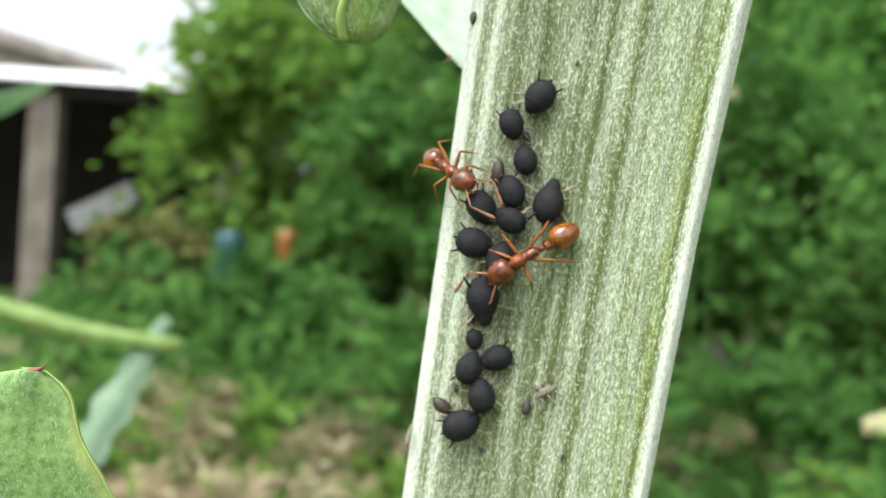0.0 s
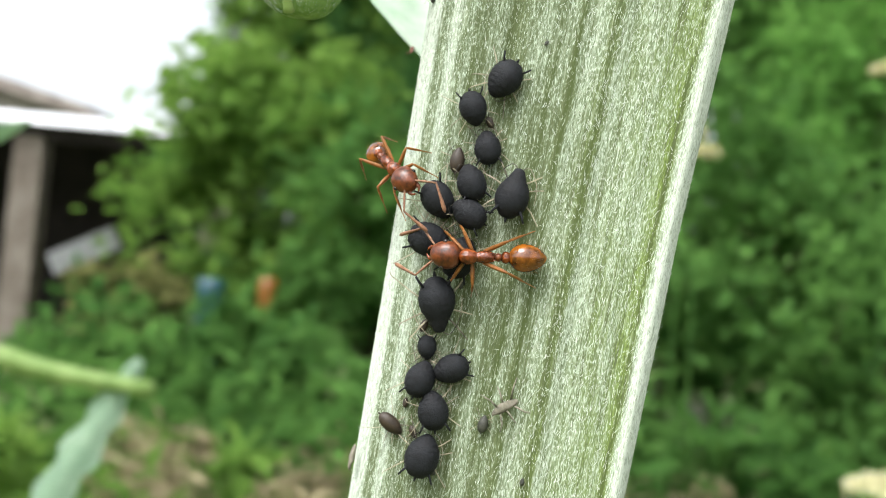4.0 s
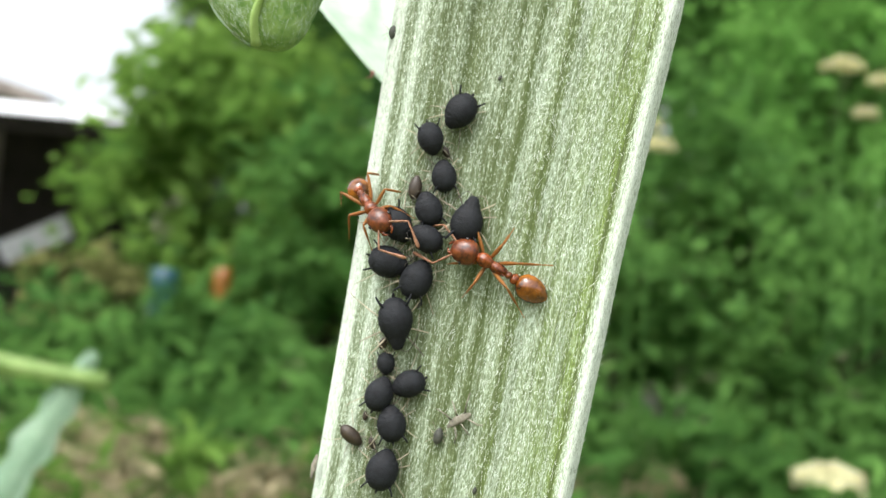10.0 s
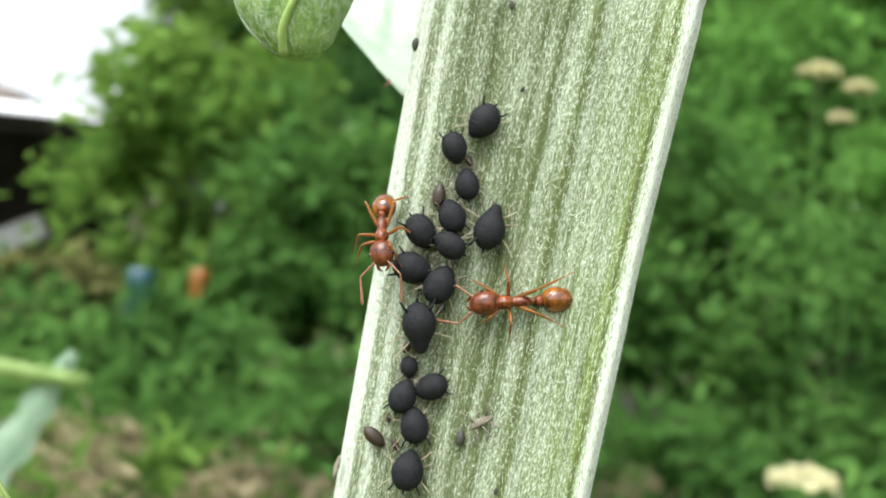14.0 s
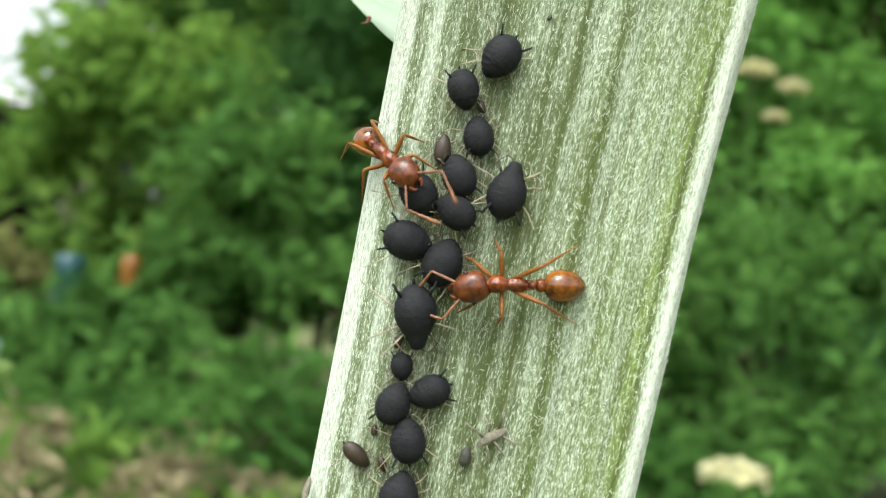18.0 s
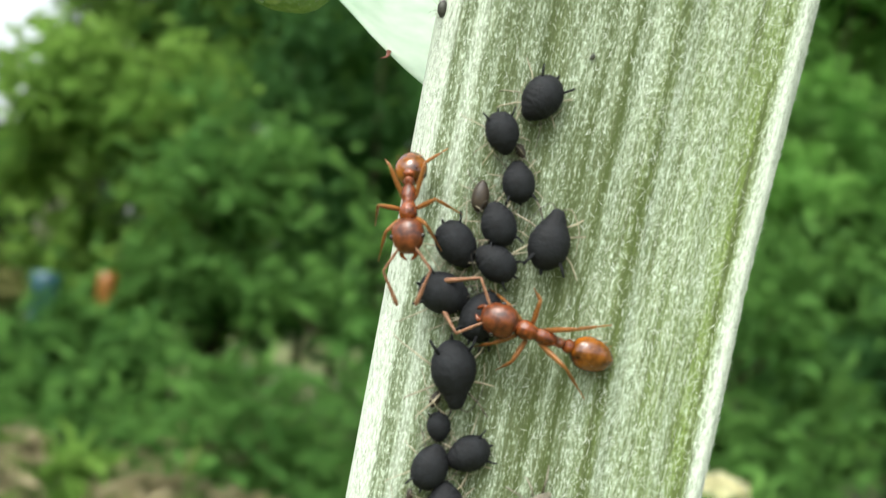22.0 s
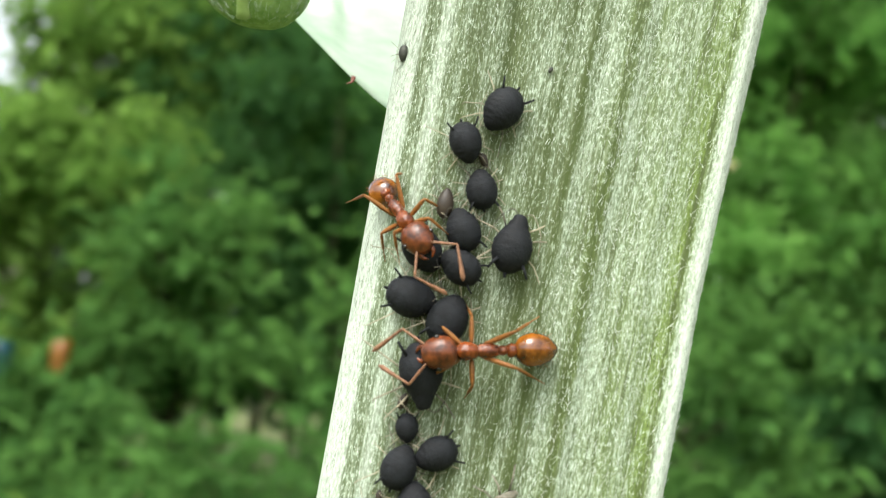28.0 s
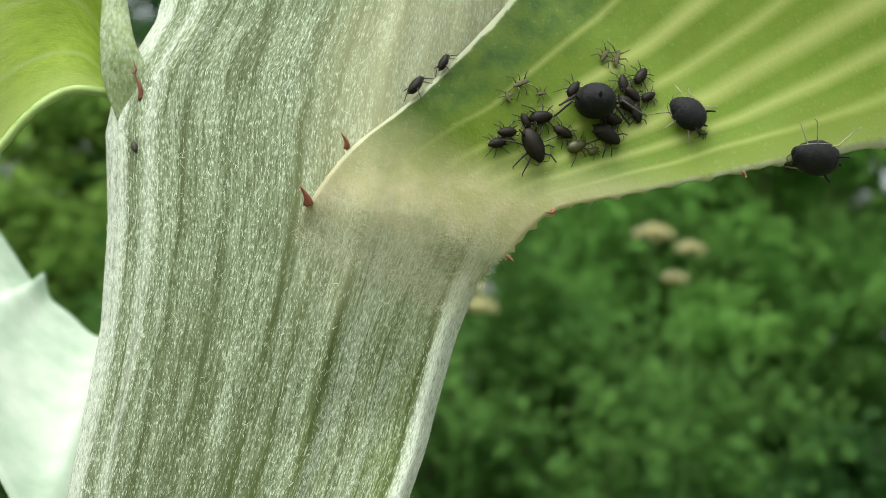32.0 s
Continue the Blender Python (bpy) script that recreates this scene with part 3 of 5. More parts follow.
def wool(count, zmin, zmax, parent, seed):
    """Fine white hairs lying along the stem, some standing off its edges."""
    rnd = random.Random(seed)
    verts, faces = [], []
    for i in range(count):
        u = (rnd.random() if rnd.random() < 0.55 else 0.56 + 0.44 * rnd.random()) if rnd.random() > 0.16 else (rnd.random() * 0.03 if rnd.random() < 0.6 else 1 - rnd.random() * 0.03)
        z = rnd.uniform(zmin, zmax)
        if z > 16 and rnd.random() < 0.55:
            continue
        ln, lean = rnd.uniform(0.08, 0.34), rnd.gauss(0, 0.5)
        w = rnd.uniform(0.004, 0.0085)
        a = stem_point(min(max(u, 0), 1), z)
        u2 = u + math.sin(lean) * ln / 14
        edge = u2 < 0.004 or u2 > 0.996
        b = stem_point(min(max(u2, 0), 1), z + ln * math.cos(lean))
        mid = (a + b) / 2 + Vector((rnd.gauss(0, 0.02), -rnd.uniform(0.02, 0.06), rnd.gauss(0, 0.02)))
        if edge:
            b.x += rnd.uniform(0.02, 0.16) * (-1 if u < 0.5 else 1)
        a.y -= 0.015
        b.y -= rnd.uniform(0.01, 0.05)
        side = (b - a).cross(Vector((0, 1, 0)))
        side = side.normalized() * w if side.length > 1e-6 else Vector((w, 0, 0))
        n = len(verts)
        verts += [a - side, a + side, mid + side, mid - side, b]
        faces += [(n, n + 1, n + 2, n + 3), (n + 3, n + 2, n + 4)]
    ob = raw("wool", [(v.x * MM, v.y * MM, EYE + v.z * MM) for v in verts], faces, WOOL, parent, "fine white woolly hairs")
    ob["kind"] = "stuff"
    return ob


wool(17000, -18, 44, STALK, 5)

# ---- ground and garden behind ----


def sheet():
    bm = bmesh.new()
    bmesh.ops.create_grid(bm, x_segments=60, y_segments=60, size=1.0)
    for v in bm.verts:
        v.co.x, v.co.y = math.copysign(abs(v.co.x) ** 3, v.co.x) * 900, math.copysign(abs(v.co.y) ** 3, v.co.y) * 900
        r = v.co.length
        v.co.z = 0.03 * noise.noise(v.co * 0.7) * min(1.0, r / 2.0)
    return tagged(part("ground", bm, SOIL, scale=1), "uneven garden ground with low green and dry growth", "ground", kind="structure")


sheet()


def leaves(count, clumps, size, rnd, droop=0.3, slim=0.45):
    """Folded leaf blades gathered round clump centres."""
    verts, faces = [], []
    for i in range(count):
        c, spread = clumps[rnd.randrange(len(clumps))]
        p = Vector((c[0] + rnd.gauss(0, spread), c[1] + rnd.gauss(0, spread), c[2] + rnd.gauss(0, spread * 0.7)))
        d = Vector((rnd.gauss(0, 1), rnd.gauss(-0.5, 1), rnd.gauss(0.1 - droop, 0.5))).normalized()
        s = size * rnd.uniform(0.6, 1.4)
        side = d.cross(Vector((rnd.gauss(0, 0.5), rnd.gauss(0, 0.5), 1))).normalized()
        up = side.cross(d) * s * 0.14
        n = len(verts)
        m = p + d * s * 0.45
        verts += [p, m + side * s * slim * 0.5 + up, p + d * s, m - side * s * slim * 0.5 + up]
        faces += [(n, n + 1, n + 2), (n, n + 2, n + 3)]
    return verts, faces


def shrub(name, centre, radii, count, size, mat, seed, label, category="shrub", clumps=26, trunk=True):
    """A bush or small tree: stem with limbs up from the ground and a ragged crown."""
    rnd = random.Random(seed)
    root = tagged(new(name), label, category)
    root.location = (centre[0], centre[1], 0)
    cz = centre[2]
    groups = []
    for i in range(clumps):
        a, e = rnd.uniform(0, 2 * math.pi), rnd.uniform(-0.9, 1.0)
        r = rnd.uniform(0.45, 1.0)
        q = math.sqrt(max(0, 1 - e * e))
        groups.append(((radii[0] * r * q * math.cos(a), radii[1] * r * q * math.sin(a), cz + radii[2] * r * e), min(radii) * rnd.uniform(0.13, 0.3)))
    if trunk:
        back = radii[1] * 0.7
        bm = tube([(0, back, -0.02), (0.02, back, cz * 0.4), (0, back, cz)], [0.035, 0.028, 0.012], 8)
        for c, s in (groups[::2] if category != "weed" else []):
            tube([(0, back, cz * 0.45), (c[0] * 0.5, back, cz * 0.6 + c[2] * 0.2), c], [0.02, 0.014, 0.006], 5, bm)
        part("trunk", bm, BARK, root, scale=1)
    v, f = leaves(count, groups, size, rnd)
    crown = raw("crown", v, f, mat, root)
    return root


# SHADE: green leaves coloured darker for the shaded depth between and behind shrubs
GREEN, SHADE, LIGHT = FOLIAGE, FOLIAGE_SHADED, FOLIAGE_LIGHT
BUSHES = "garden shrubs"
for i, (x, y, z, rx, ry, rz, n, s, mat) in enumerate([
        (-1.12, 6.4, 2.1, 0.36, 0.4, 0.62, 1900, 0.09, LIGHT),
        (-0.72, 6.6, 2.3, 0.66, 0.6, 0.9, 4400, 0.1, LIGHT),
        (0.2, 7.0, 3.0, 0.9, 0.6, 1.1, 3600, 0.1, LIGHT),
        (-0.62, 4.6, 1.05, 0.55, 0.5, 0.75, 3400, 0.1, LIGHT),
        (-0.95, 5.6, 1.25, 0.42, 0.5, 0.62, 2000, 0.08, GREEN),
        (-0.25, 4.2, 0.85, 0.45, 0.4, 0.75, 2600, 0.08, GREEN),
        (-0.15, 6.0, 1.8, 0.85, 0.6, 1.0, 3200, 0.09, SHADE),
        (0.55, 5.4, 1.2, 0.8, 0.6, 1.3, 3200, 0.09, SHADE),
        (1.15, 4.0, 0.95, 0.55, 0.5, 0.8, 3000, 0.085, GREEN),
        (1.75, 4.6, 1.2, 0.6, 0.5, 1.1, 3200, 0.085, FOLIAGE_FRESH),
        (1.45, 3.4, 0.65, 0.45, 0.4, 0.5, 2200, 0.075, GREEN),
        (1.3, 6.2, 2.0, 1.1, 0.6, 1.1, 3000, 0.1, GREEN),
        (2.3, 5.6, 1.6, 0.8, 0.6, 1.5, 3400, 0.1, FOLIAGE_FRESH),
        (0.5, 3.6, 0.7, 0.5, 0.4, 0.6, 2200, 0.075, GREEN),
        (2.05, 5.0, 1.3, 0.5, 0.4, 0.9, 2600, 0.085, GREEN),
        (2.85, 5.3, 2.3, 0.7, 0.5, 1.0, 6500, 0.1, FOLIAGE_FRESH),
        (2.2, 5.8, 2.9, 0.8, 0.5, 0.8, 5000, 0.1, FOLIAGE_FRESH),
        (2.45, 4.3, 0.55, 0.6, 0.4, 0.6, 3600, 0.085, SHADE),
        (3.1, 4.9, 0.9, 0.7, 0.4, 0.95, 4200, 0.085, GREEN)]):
    b = shrub("shrub", (x, y, z), (rx, ry, rz), n, s, mat, 40 + i, "leafy green garden shrub", "shrub")
    b["group"] = BUSHES
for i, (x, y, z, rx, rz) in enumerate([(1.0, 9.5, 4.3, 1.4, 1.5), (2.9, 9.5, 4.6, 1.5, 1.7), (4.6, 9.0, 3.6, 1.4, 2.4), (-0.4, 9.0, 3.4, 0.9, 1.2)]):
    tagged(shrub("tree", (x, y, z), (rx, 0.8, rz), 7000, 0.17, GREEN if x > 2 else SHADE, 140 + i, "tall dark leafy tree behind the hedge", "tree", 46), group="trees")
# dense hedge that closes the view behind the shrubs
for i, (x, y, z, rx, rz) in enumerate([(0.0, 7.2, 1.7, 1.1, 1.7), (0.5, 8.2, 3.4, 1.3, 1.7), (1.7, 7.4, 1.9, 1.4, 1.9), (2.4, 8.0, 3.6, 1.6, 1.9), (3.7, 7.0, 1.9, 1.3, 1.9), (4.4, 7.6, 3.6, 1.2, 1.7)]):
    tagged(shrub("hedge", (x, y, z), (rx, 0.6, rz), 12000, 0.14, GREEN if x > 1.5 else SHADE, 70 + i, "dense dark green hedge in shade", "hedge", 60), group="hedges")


def growth(name, spots, count, size, slim, mat, seed, label, droop=0.1):
    """Low tangled growth: narrow blades and heads lying every way round a few spots."""
    rnd = random.Random(seed)
    verts, faces = leaves(count, [((x, y, z), s) for x, y, z, s in spots], size, rnd, droop, slim)
    for v in verts:
        v.z = max(v.z, -0.01)
    return tagged(raw(name, verts, faces, mat, None, label), label, "grass", kind="stuff")


def scatter(seed, n, x0, x1, y0, y1, z0, z1, s0, s1):
    rnd = random.Random(seed)
    return [(rnd.uniform(x0, x1), rnd.uniform(y0, y1), rnd.uniform(z0, z1), rnd.uniform(s0, s1)) for i in range(n)]


growth("dry_grass", scatter(3, 24, -0.8, 0.05, 2.4, 3.1, 0.02, 0.36, 0.02, 0.06) + scatter(21, 16, -0.64, -0.1, 2.0, 2.4, 0.0, 0.24, 0.03, 0.06) + scatter(4, 10, 0.45, 0.95, 2.7, 3.2, 0.06, 0.30, 0.03, 0.06), 6500, 0.055, 0.11, DRY, 11, "pale dry grass with bleached seed heads", -0.2)
growth("green_grass", scatter(5, 70, -1.3, 1.6, 2.6, 3.7, 0.05, 0.46, 0.05, 0.14), 7500, 0.09, 0.3, FOLIAGE, 12, "rough green grass and weeds", -0.1)
growth("tall_weeds", scatter(8, 24, -0.95, 0.05, 2.3, 2.6, 0.14, 0.36, 0.03, 0.07) + scatter(9, 4, 0.4, 1.1, 2.3, 2.6, 0.1, 0.3, 0.03, 0.07), 1300, 0.08, 0.3, FOLIAGE_LIGHT, 14, "green weeds among the dry grass", -0.1)
growth("ground_weeds", scatter(6, 24, -1.2, 0.3, 1.8, 2.8, 0.0, 0.16, 0.06, 0.14), 2400, 0.09, 0.3, FOLIAGE_LIGHT, 13, "low pale green weeds", -0.1)
growth("ground_weeds", scatter(7, 30, 0.3, 1.7, 1.9, 2.9, 0.0, 0.20, 0.06, 0.14), 3600, 0.09, 0.3, FOLIAGE, 15, "low dark green weeds", -0.1)


def box(x0, x1, y0, y1, z0, z1, bm=None, bevel=0.0):
    bm = bm or bmesh.new()
    made = bmesh.ops.create_cube(bm, size=1.0)["verts"]
    for v in made:
        v.co = Vector((x0 + (v.co.x + 0.5) * (x1 - x0), y0 + (v.co.y + 0.5) * (y1 - y0), z0 + (v.co.z + 0.5) * (z1 - z0)))
    if bevel:
        bmesh.ops.bevel(bm, geom=list({e for v in made for e in v.link_edges}), offset=bevel, segments=2, affect="EDGES", profile=0.5)
    return bm


def shed():
    root = tagged(new("open_shed"), "dark open-fronted timber shed with a grey post", "shed")
    root.location = (-4.0, 10.0, 0)
    for x in (-2.6, 0.40, 2.1):
        part("post", box(x - 0.13, x + 0.13, -0.13, 0.13, -0.05, 1.9, None, 0.01), TIMBER, root, scale=1, smooth=False)
    # walls and beam coloured almost black, standing for the shed's shaded inside
    part("back_wall", box(-3.2, 2.2, 3.0, 3.1, -0.05, 2.46), SHADED_BOARD, root, scale=1, smooth=False)
    part("side_wall", box(2.2, 2.3, 0.0, 3.1, -0.05, 1.9), SHADED_BOARD, root, scale=1, smooth=False)
    part("side_wall", box(-3.3, -3.2, 0.0, 3.1, -0.05, 1.9), SHADED_BOARD, root, scale=1, smooth=False)
    part("beam", box(-3.3, 2.3, -0.1, 0.1, 1.88, 1.98, None, 0.01), SHADED_BOARD, root, scale=1, smooth=False)
    for i in range(28):
        x = -3.4 + i * 0.21
        bm = box(x, x + 0.2, -0.25, 3.3, 1.985, 2.005)
        for v in bm.verts:
            v.co.z += 0.56 * (v.co.y + 0.25) / 3.55
        part("roof_sheet", bm, WHITE_ROOF, root, "pale roof sheet", scale=1, smooth=False)
    bm = box(-0.11, 0.11, -0.03, 0.03, 0, 0.68)
    bmesh.ops.rotate(bm, matrix=pose(0, 0, 0, 0, 62, 0).to_3x3(), verts=bm.verts)
    bmesh.ops.translate(bm, vec=(0.364, 0.9, 0.78), verts=bm.verts)
    part("leaning_board", bm, SHEET, root, "pale grey board leaning inside", scale=1, smooth=False)
    return root


shed()


def house():
    root = tagged(new("house"), "far house with pale walls and a brown pitched roof", "house")
    root.location = (-11.0, 22.0, 0)
    wall = box(-4, 3.6, 0, 6, -0.1, 3.85)
    for v in wall.verts:
        if v.co.z > 1:
            v.co.z += 0.25 * (3.6 - v.co.x)
    part("wall", wall, PLASTER, root, scale=1, smooth=False)
    bm = bmesh.new()
    a = [(-4.5, -0.4, 6.1), (4.3, -0.4, 3.9), (4.3, 6.4, 3.9), (-4.5, 6.4, 6.1)]
    vs = [bm.verts.new(p) for p in a] + [bm.verts.new((p[0], p[1], p[2] - (0.35 if p[0] < 0 else 0.22))) for p in a]
    for q in ((0, 1, 2, 3), (7, 6, 5, 4), (0, 4, 5, 1), (1, 5, 6, 2), (2, 6, 7, 3), (3, 7, 4, 0)):
        bm.faces.new([vs[i] for i in q])
    part("roof", bm, ROOF, root, scale=1, smooth=False)


house()


def bin_thing(name, x, y, r, h, mat, label):
    prof = [(0, r * 0.86), (0.02, r * 0.9), (h * 0.5, r * 0.97), (h * 0.9, r), (h * 0.92, r * 1.06), (h * 0.97, r * 1.06), (h, r * 0.9)]
    bm = bmesh.new()
    rings = [[bm.verts.new((q * math.cos(2 * math.pi * k / 20), q * math.sin(2 * math.pi * k / 20), z)) for k in range(20)] for z, q in prof]
    for a, b in zip(rings, rings[1:]):
        for k in range(20):
            bm.faces.new((a[k], a[(k + 1) % 20], b[(k + 1) % 20], b[k]))
    bm.faces.new(rings[0][::-1])
    bm.faces.new(rings[-1])
    root = tagged(new(name), label, "barrel")
    root.location = (x, y, -0.01)
    part("body", bm, mat, root, scale=1)
    return root


bin_thing("blue_pipe", -0.76, 4.0, 0.050, 0.77, BLUE, "short blue plastic pipe standing among shrubs")
bin_thing("orange_pipe", -0.56, 4.0, 0.032, 0.79, ORANGE, "short orange plastic pipe standing among shrubs")
for i, (x, y, z, r, n) in enumerate([(-0.70, 3.7, 0.46, 0.22, 1300), (-0.48, 3.7, 0.46, 0.22, 1300), (-1.05, 3.6, 0.45, 0.25, 900)]):
    tagged(shrub("weed", (x, y, z), (r, r, r), n, 0.06, FOLIAGE, 90 + i, "low leafy green weed", "weed", 14), group="low weeds")


tagged(shrub("dull_shrub", (-1.12, 4.3, 0.62), (0.24, 0.2, 0.30), 1500, 0.07, DULL_SHRUB, 97, "dull olive-brown half-dry shrub", "shrub", 14), group="garden shrubs")


def umbel(x, y, z, r, seed, flat=0.35):
    """A cream flower head of many small florets on a stalk from the ground."""
    rnd = random.Random(seed)
    root = tagged(new("umbel_flower"), "cream flat-topped flower head on a thin stalk", "flower", "cream flowers")
    root.location = (x, y, 0)
    part("stalk", tube([(0.02, 0, -0.01), (0.01, 0, z * 0.5), (0, 0, z)], [0.004, 0.003, 0.002], 6), FOLIAGE, root, scale=1)
    verts, faces = [], []
    for i in range(160):
        a, q = rnd.uniform(0, 2 * math.pi), math.sqrt(rnd.random()) * r
        c = Vector((q * math.cos(a), q * math.sin(a), z + flat * (r - q * q / r) + rnd.gauss(0, 0.004)))
        n = len(verts)
        k = r * 0.11
        verts += [c + Vector((k, 0, 0.002)), c + Vector((0, k, 0)), c + Vector((-k, 0, 0.002)), c + Vector((0, -k, 0)), c - Vector((0, 0, k))]
        faces += [(n, n + 1, n + 2, n + 3), (n, n + 3, n + 4), (n + 1, n, n + 4), (n + 2, n + 1, n + 4), (n + 3, n + 2, n + 4)]
    raw("flower_head", verts, faces, CREAM, root)
    return root


umbel(0.630, 1.500, 0.547, 0.048, 3)
umbel(0.572, 2.600, 1.189, 0.050, 4)
umbel(0.640, 2.700, 1.160, 0.045, 5)
umbel(1.03, 2.55, 1.365, 0.050, 6)
umbel(1.15, 2.60, 1.350, 0.038, 7)
umbel(1.12, 2.62, 1.275, 0.030, 8)


def neighbour():
    """A second thistle: a stalk with a pale leaf, well behind the first."""
    root = tagged(new("thistle_neighbour"), "pale green thistle with a slender stalk and pale leaf", "plant")
    part("stalk", tube(curve([(-0.52, 0.62, -0.01), (-0.46, 0.61, 0.45), (-0.36, 0.6, 0.72), (-0.2348, 0.6, 0.7019), (-0.1886, 0.6, 0.6930), (-0.1367, 0.6, 0.6884)], 24), [0.0080 - 0.0035 * i / 23 for i in range(24)], 10), FRESH, root, scale=1)
    top, low = Vector((-0.1469, 0.602, 0.7035)), Vector((-0.1996, 0.59, 0.5983))
    side = (low - top).cross(Vector((0, 1, 0))).normalized()
    bm = bmesh.new()
    rows = []
    for i in range(15):
        s = i / 14
        c = top.lerp(low, s)
        w = 0.0100 * math.sin(math.pi * min(0.08 + s * 0.75, 1)) * (1 + 0.25 * math.sin(i * 2.1))
        rows.append([bm.verts.new(c + side * w * k + Vector((0, 0.006 * abs(k), 0))) for k in (-1, -0.5, 0, 0.5, 1)])
    for a, b in zip(rows, rows[1:]):
        for k in range(4):
            bm.faces.new((a[k], a[k + 1], b[k + 1], b[k]))
    bmesh.ops.solidify(bm, geom=bm.faces[:], thickness=0.0008)
    part("leaf", bm, GREY_LEAF, root, "pale grey-green leaf", scale=1)
    bm = tube(curve([(-0.215, 0.6, 0.825), (-0.228, 0.6, 0.819), (-0.24, 0.6, 0.813), (-0.257, 0.6, 0.806), (-0.328, 0.6, 0.784)], 16), [0.0012, 0.003, 0.005, 0.0065, 0.0078, 0.009, 0.010, 0.011, 0.0115, 0.012, 0.012, 0.012, 0.011, 0.010, 0.009, 0.007], 10, None, 0.12)
    part("leaf", bm, GREY_LEAF, root, "pale grey-green leaf", scale=1)


neighbour()

# ---- leaves of the plant itself ----


def stem_uv(x, z):
    """Where (x, z) lies on the stem's face: across it from the left edge, and up it."""
    u = 0.5
    for i in range(4):
        zz = z + 1.1 * (0.5 - u)
        u = (x - along(LEFT, zz)) / (along(RIGHT, zz) - along(LEFT, zz))
        u = min(max(u, 0.0), 1.0)
    return u, (z + 1.1 * (0.5 - u)) / 60.0


def stem_face(x, z):
    """How far off the stem's face is at (x, z)."""
    u, h = stem_uv(x, z)
    return stem_point(u, h * 60.0).y


def blade(name, low, high, nu, nv, belly, thick, mat, parent, label="", teeth=0.0, drape=None):
    """A leaf blade between two margins, each a smooth run through a few points; it has thickness."""
    a, b = curve(low, nu + 1), curve(high, nu + 1)
    bm = bmesh.new()
    uv = bm.loops.layers.uv.new("along")
    under = bm.loops.layers.uv.new("stem") if drape else None
    front, back = [], []
    for i in range(nu + 1):
        fr, bk = [], []
        tooth = teeth * max(0.0, math.sin(i * 1.7)) ** 3
        for j in range(nv + 1):
            s = j / nv
            p = a[i].lerp(b[i], s)
            if j == 0:
                p = p + (a[i] - b[i]).normalized() * tooth
            p = p + Vector((0, belly * math.sin(math.pi * s) * min(1.0, max(0.0, (i / nu - 0.14) * 2.5)) + 0.12 * noise.noise(p * 0.45), 0))
            if drape:
                p = drape(p, i / nu)
            t = thick * (0.35 + 0.65 * math.sin(math.pi * s) ** 0.5)
            fr.append((bm.verts.new(p), i / nu, s))
            bk.append((bm.verts.new(p + Vector((0, t, 0))), i / nu, s))
        front.append(fr)
        back.append(bk)

    def quad(q):
        f = bm.faces.new([v[0] for v in q])
        for loop, v in zip(f.loops, q):
            loop[uv].uv = (v[1], v[2])
            if under:
                loop[under].uv = stem_uv(v[0].co.x, v[0].co.z)
    for i in range(nu):
        for j in range(nv):
            quad((front[i][j], front[i + 1][j], front[i + 1][j + 1], front[i][j + 1]))
            quad((back[i][j], back[i][j + 1], back[i + 1][j + 1], back[i + 1][j]))
        quad((front[i][0], back[i][0], back[i + 1][0], front[i + 1][0]))
        quad((front[i][nv], front[i + 1][nv], back[i + 1][nv], back[i][nv]))
    for j in range(nv):
        if not drape:
            quad((front[0][j], front[0][j + 1], back[0][j + 1], back[0][j]))
        quad((front[nu][j], back[nu][j], back[nu][j + 1], front[nu][j + 1]))
    bmesh.ops.recalc_face_normals(bm, faces=bm.faces)
    bmesh.ops.translate(bm, vec=(0, 0, EYE / MM), verts=bm.verts)
    return part(name, bm, mat, parent, label)


def thorn(base, tip, r, parent):
    b, t = Vector(base), Vector(tip)
    bend = (b + t) / 2 + Vector((0.12, 0, -0.06))
    bm = tube(curve([b, bend, t], 9), [r * (1 - i / 8.6) for i in range(9)], 8)
    bmesh.ops.translate(bm, vec=(0, 0, EYE / MM), verts=bm.verts)
    return part("thorn", bm, THORN, parent, "small red-brown thorn")


JUNCTION_LOW = [(16.6, 55.6, 25.9), (18.30, 54.10, 28.58), (18.89, 53.40, 29.26), (20.42, 52.00, 31.03), (23.71, 51.00, 32.08), (28.59, 50.50, 33.61), (32.54, 50.50, 34.90), (41.96, 51.20, 37.69)]
JUNCTION_HIGH = [(9.30, 55.0, 28.40), (9.69, 52.90, 30.10), (11.18, 52.30, 32.63), (13.02, 52.00, 34.50), (14.76, 51.70, 36.43), (17.53, 51.50, 40.14), (20.91, 51.50, 45.25), (31.50, 47.00, 61.00)]


def drape(p, s):
    """Lays the foot of the leaf onto the stem, so that the one runs into the other."""
    y = stem_face(p.x, p.z) + 0.06 - 0.36 * min(1.0, s * 4)
    k = 0.5
    h = min(max(0.5 + 0.5 * (y - p.y) / k, 0.0), 1.0)
    soft = y * (1 - h) + p.y * h - k * h * (1 - h)
    hold = min(1.0, s / 0.16)
    return Vector((p.x, y * (1 - hold) + soft * hold, p.z))


RUN_LOW, RUN_HIGH = curve(JUNCTION_LOW, 401), curve(JUNCTION_HIGH, 401)


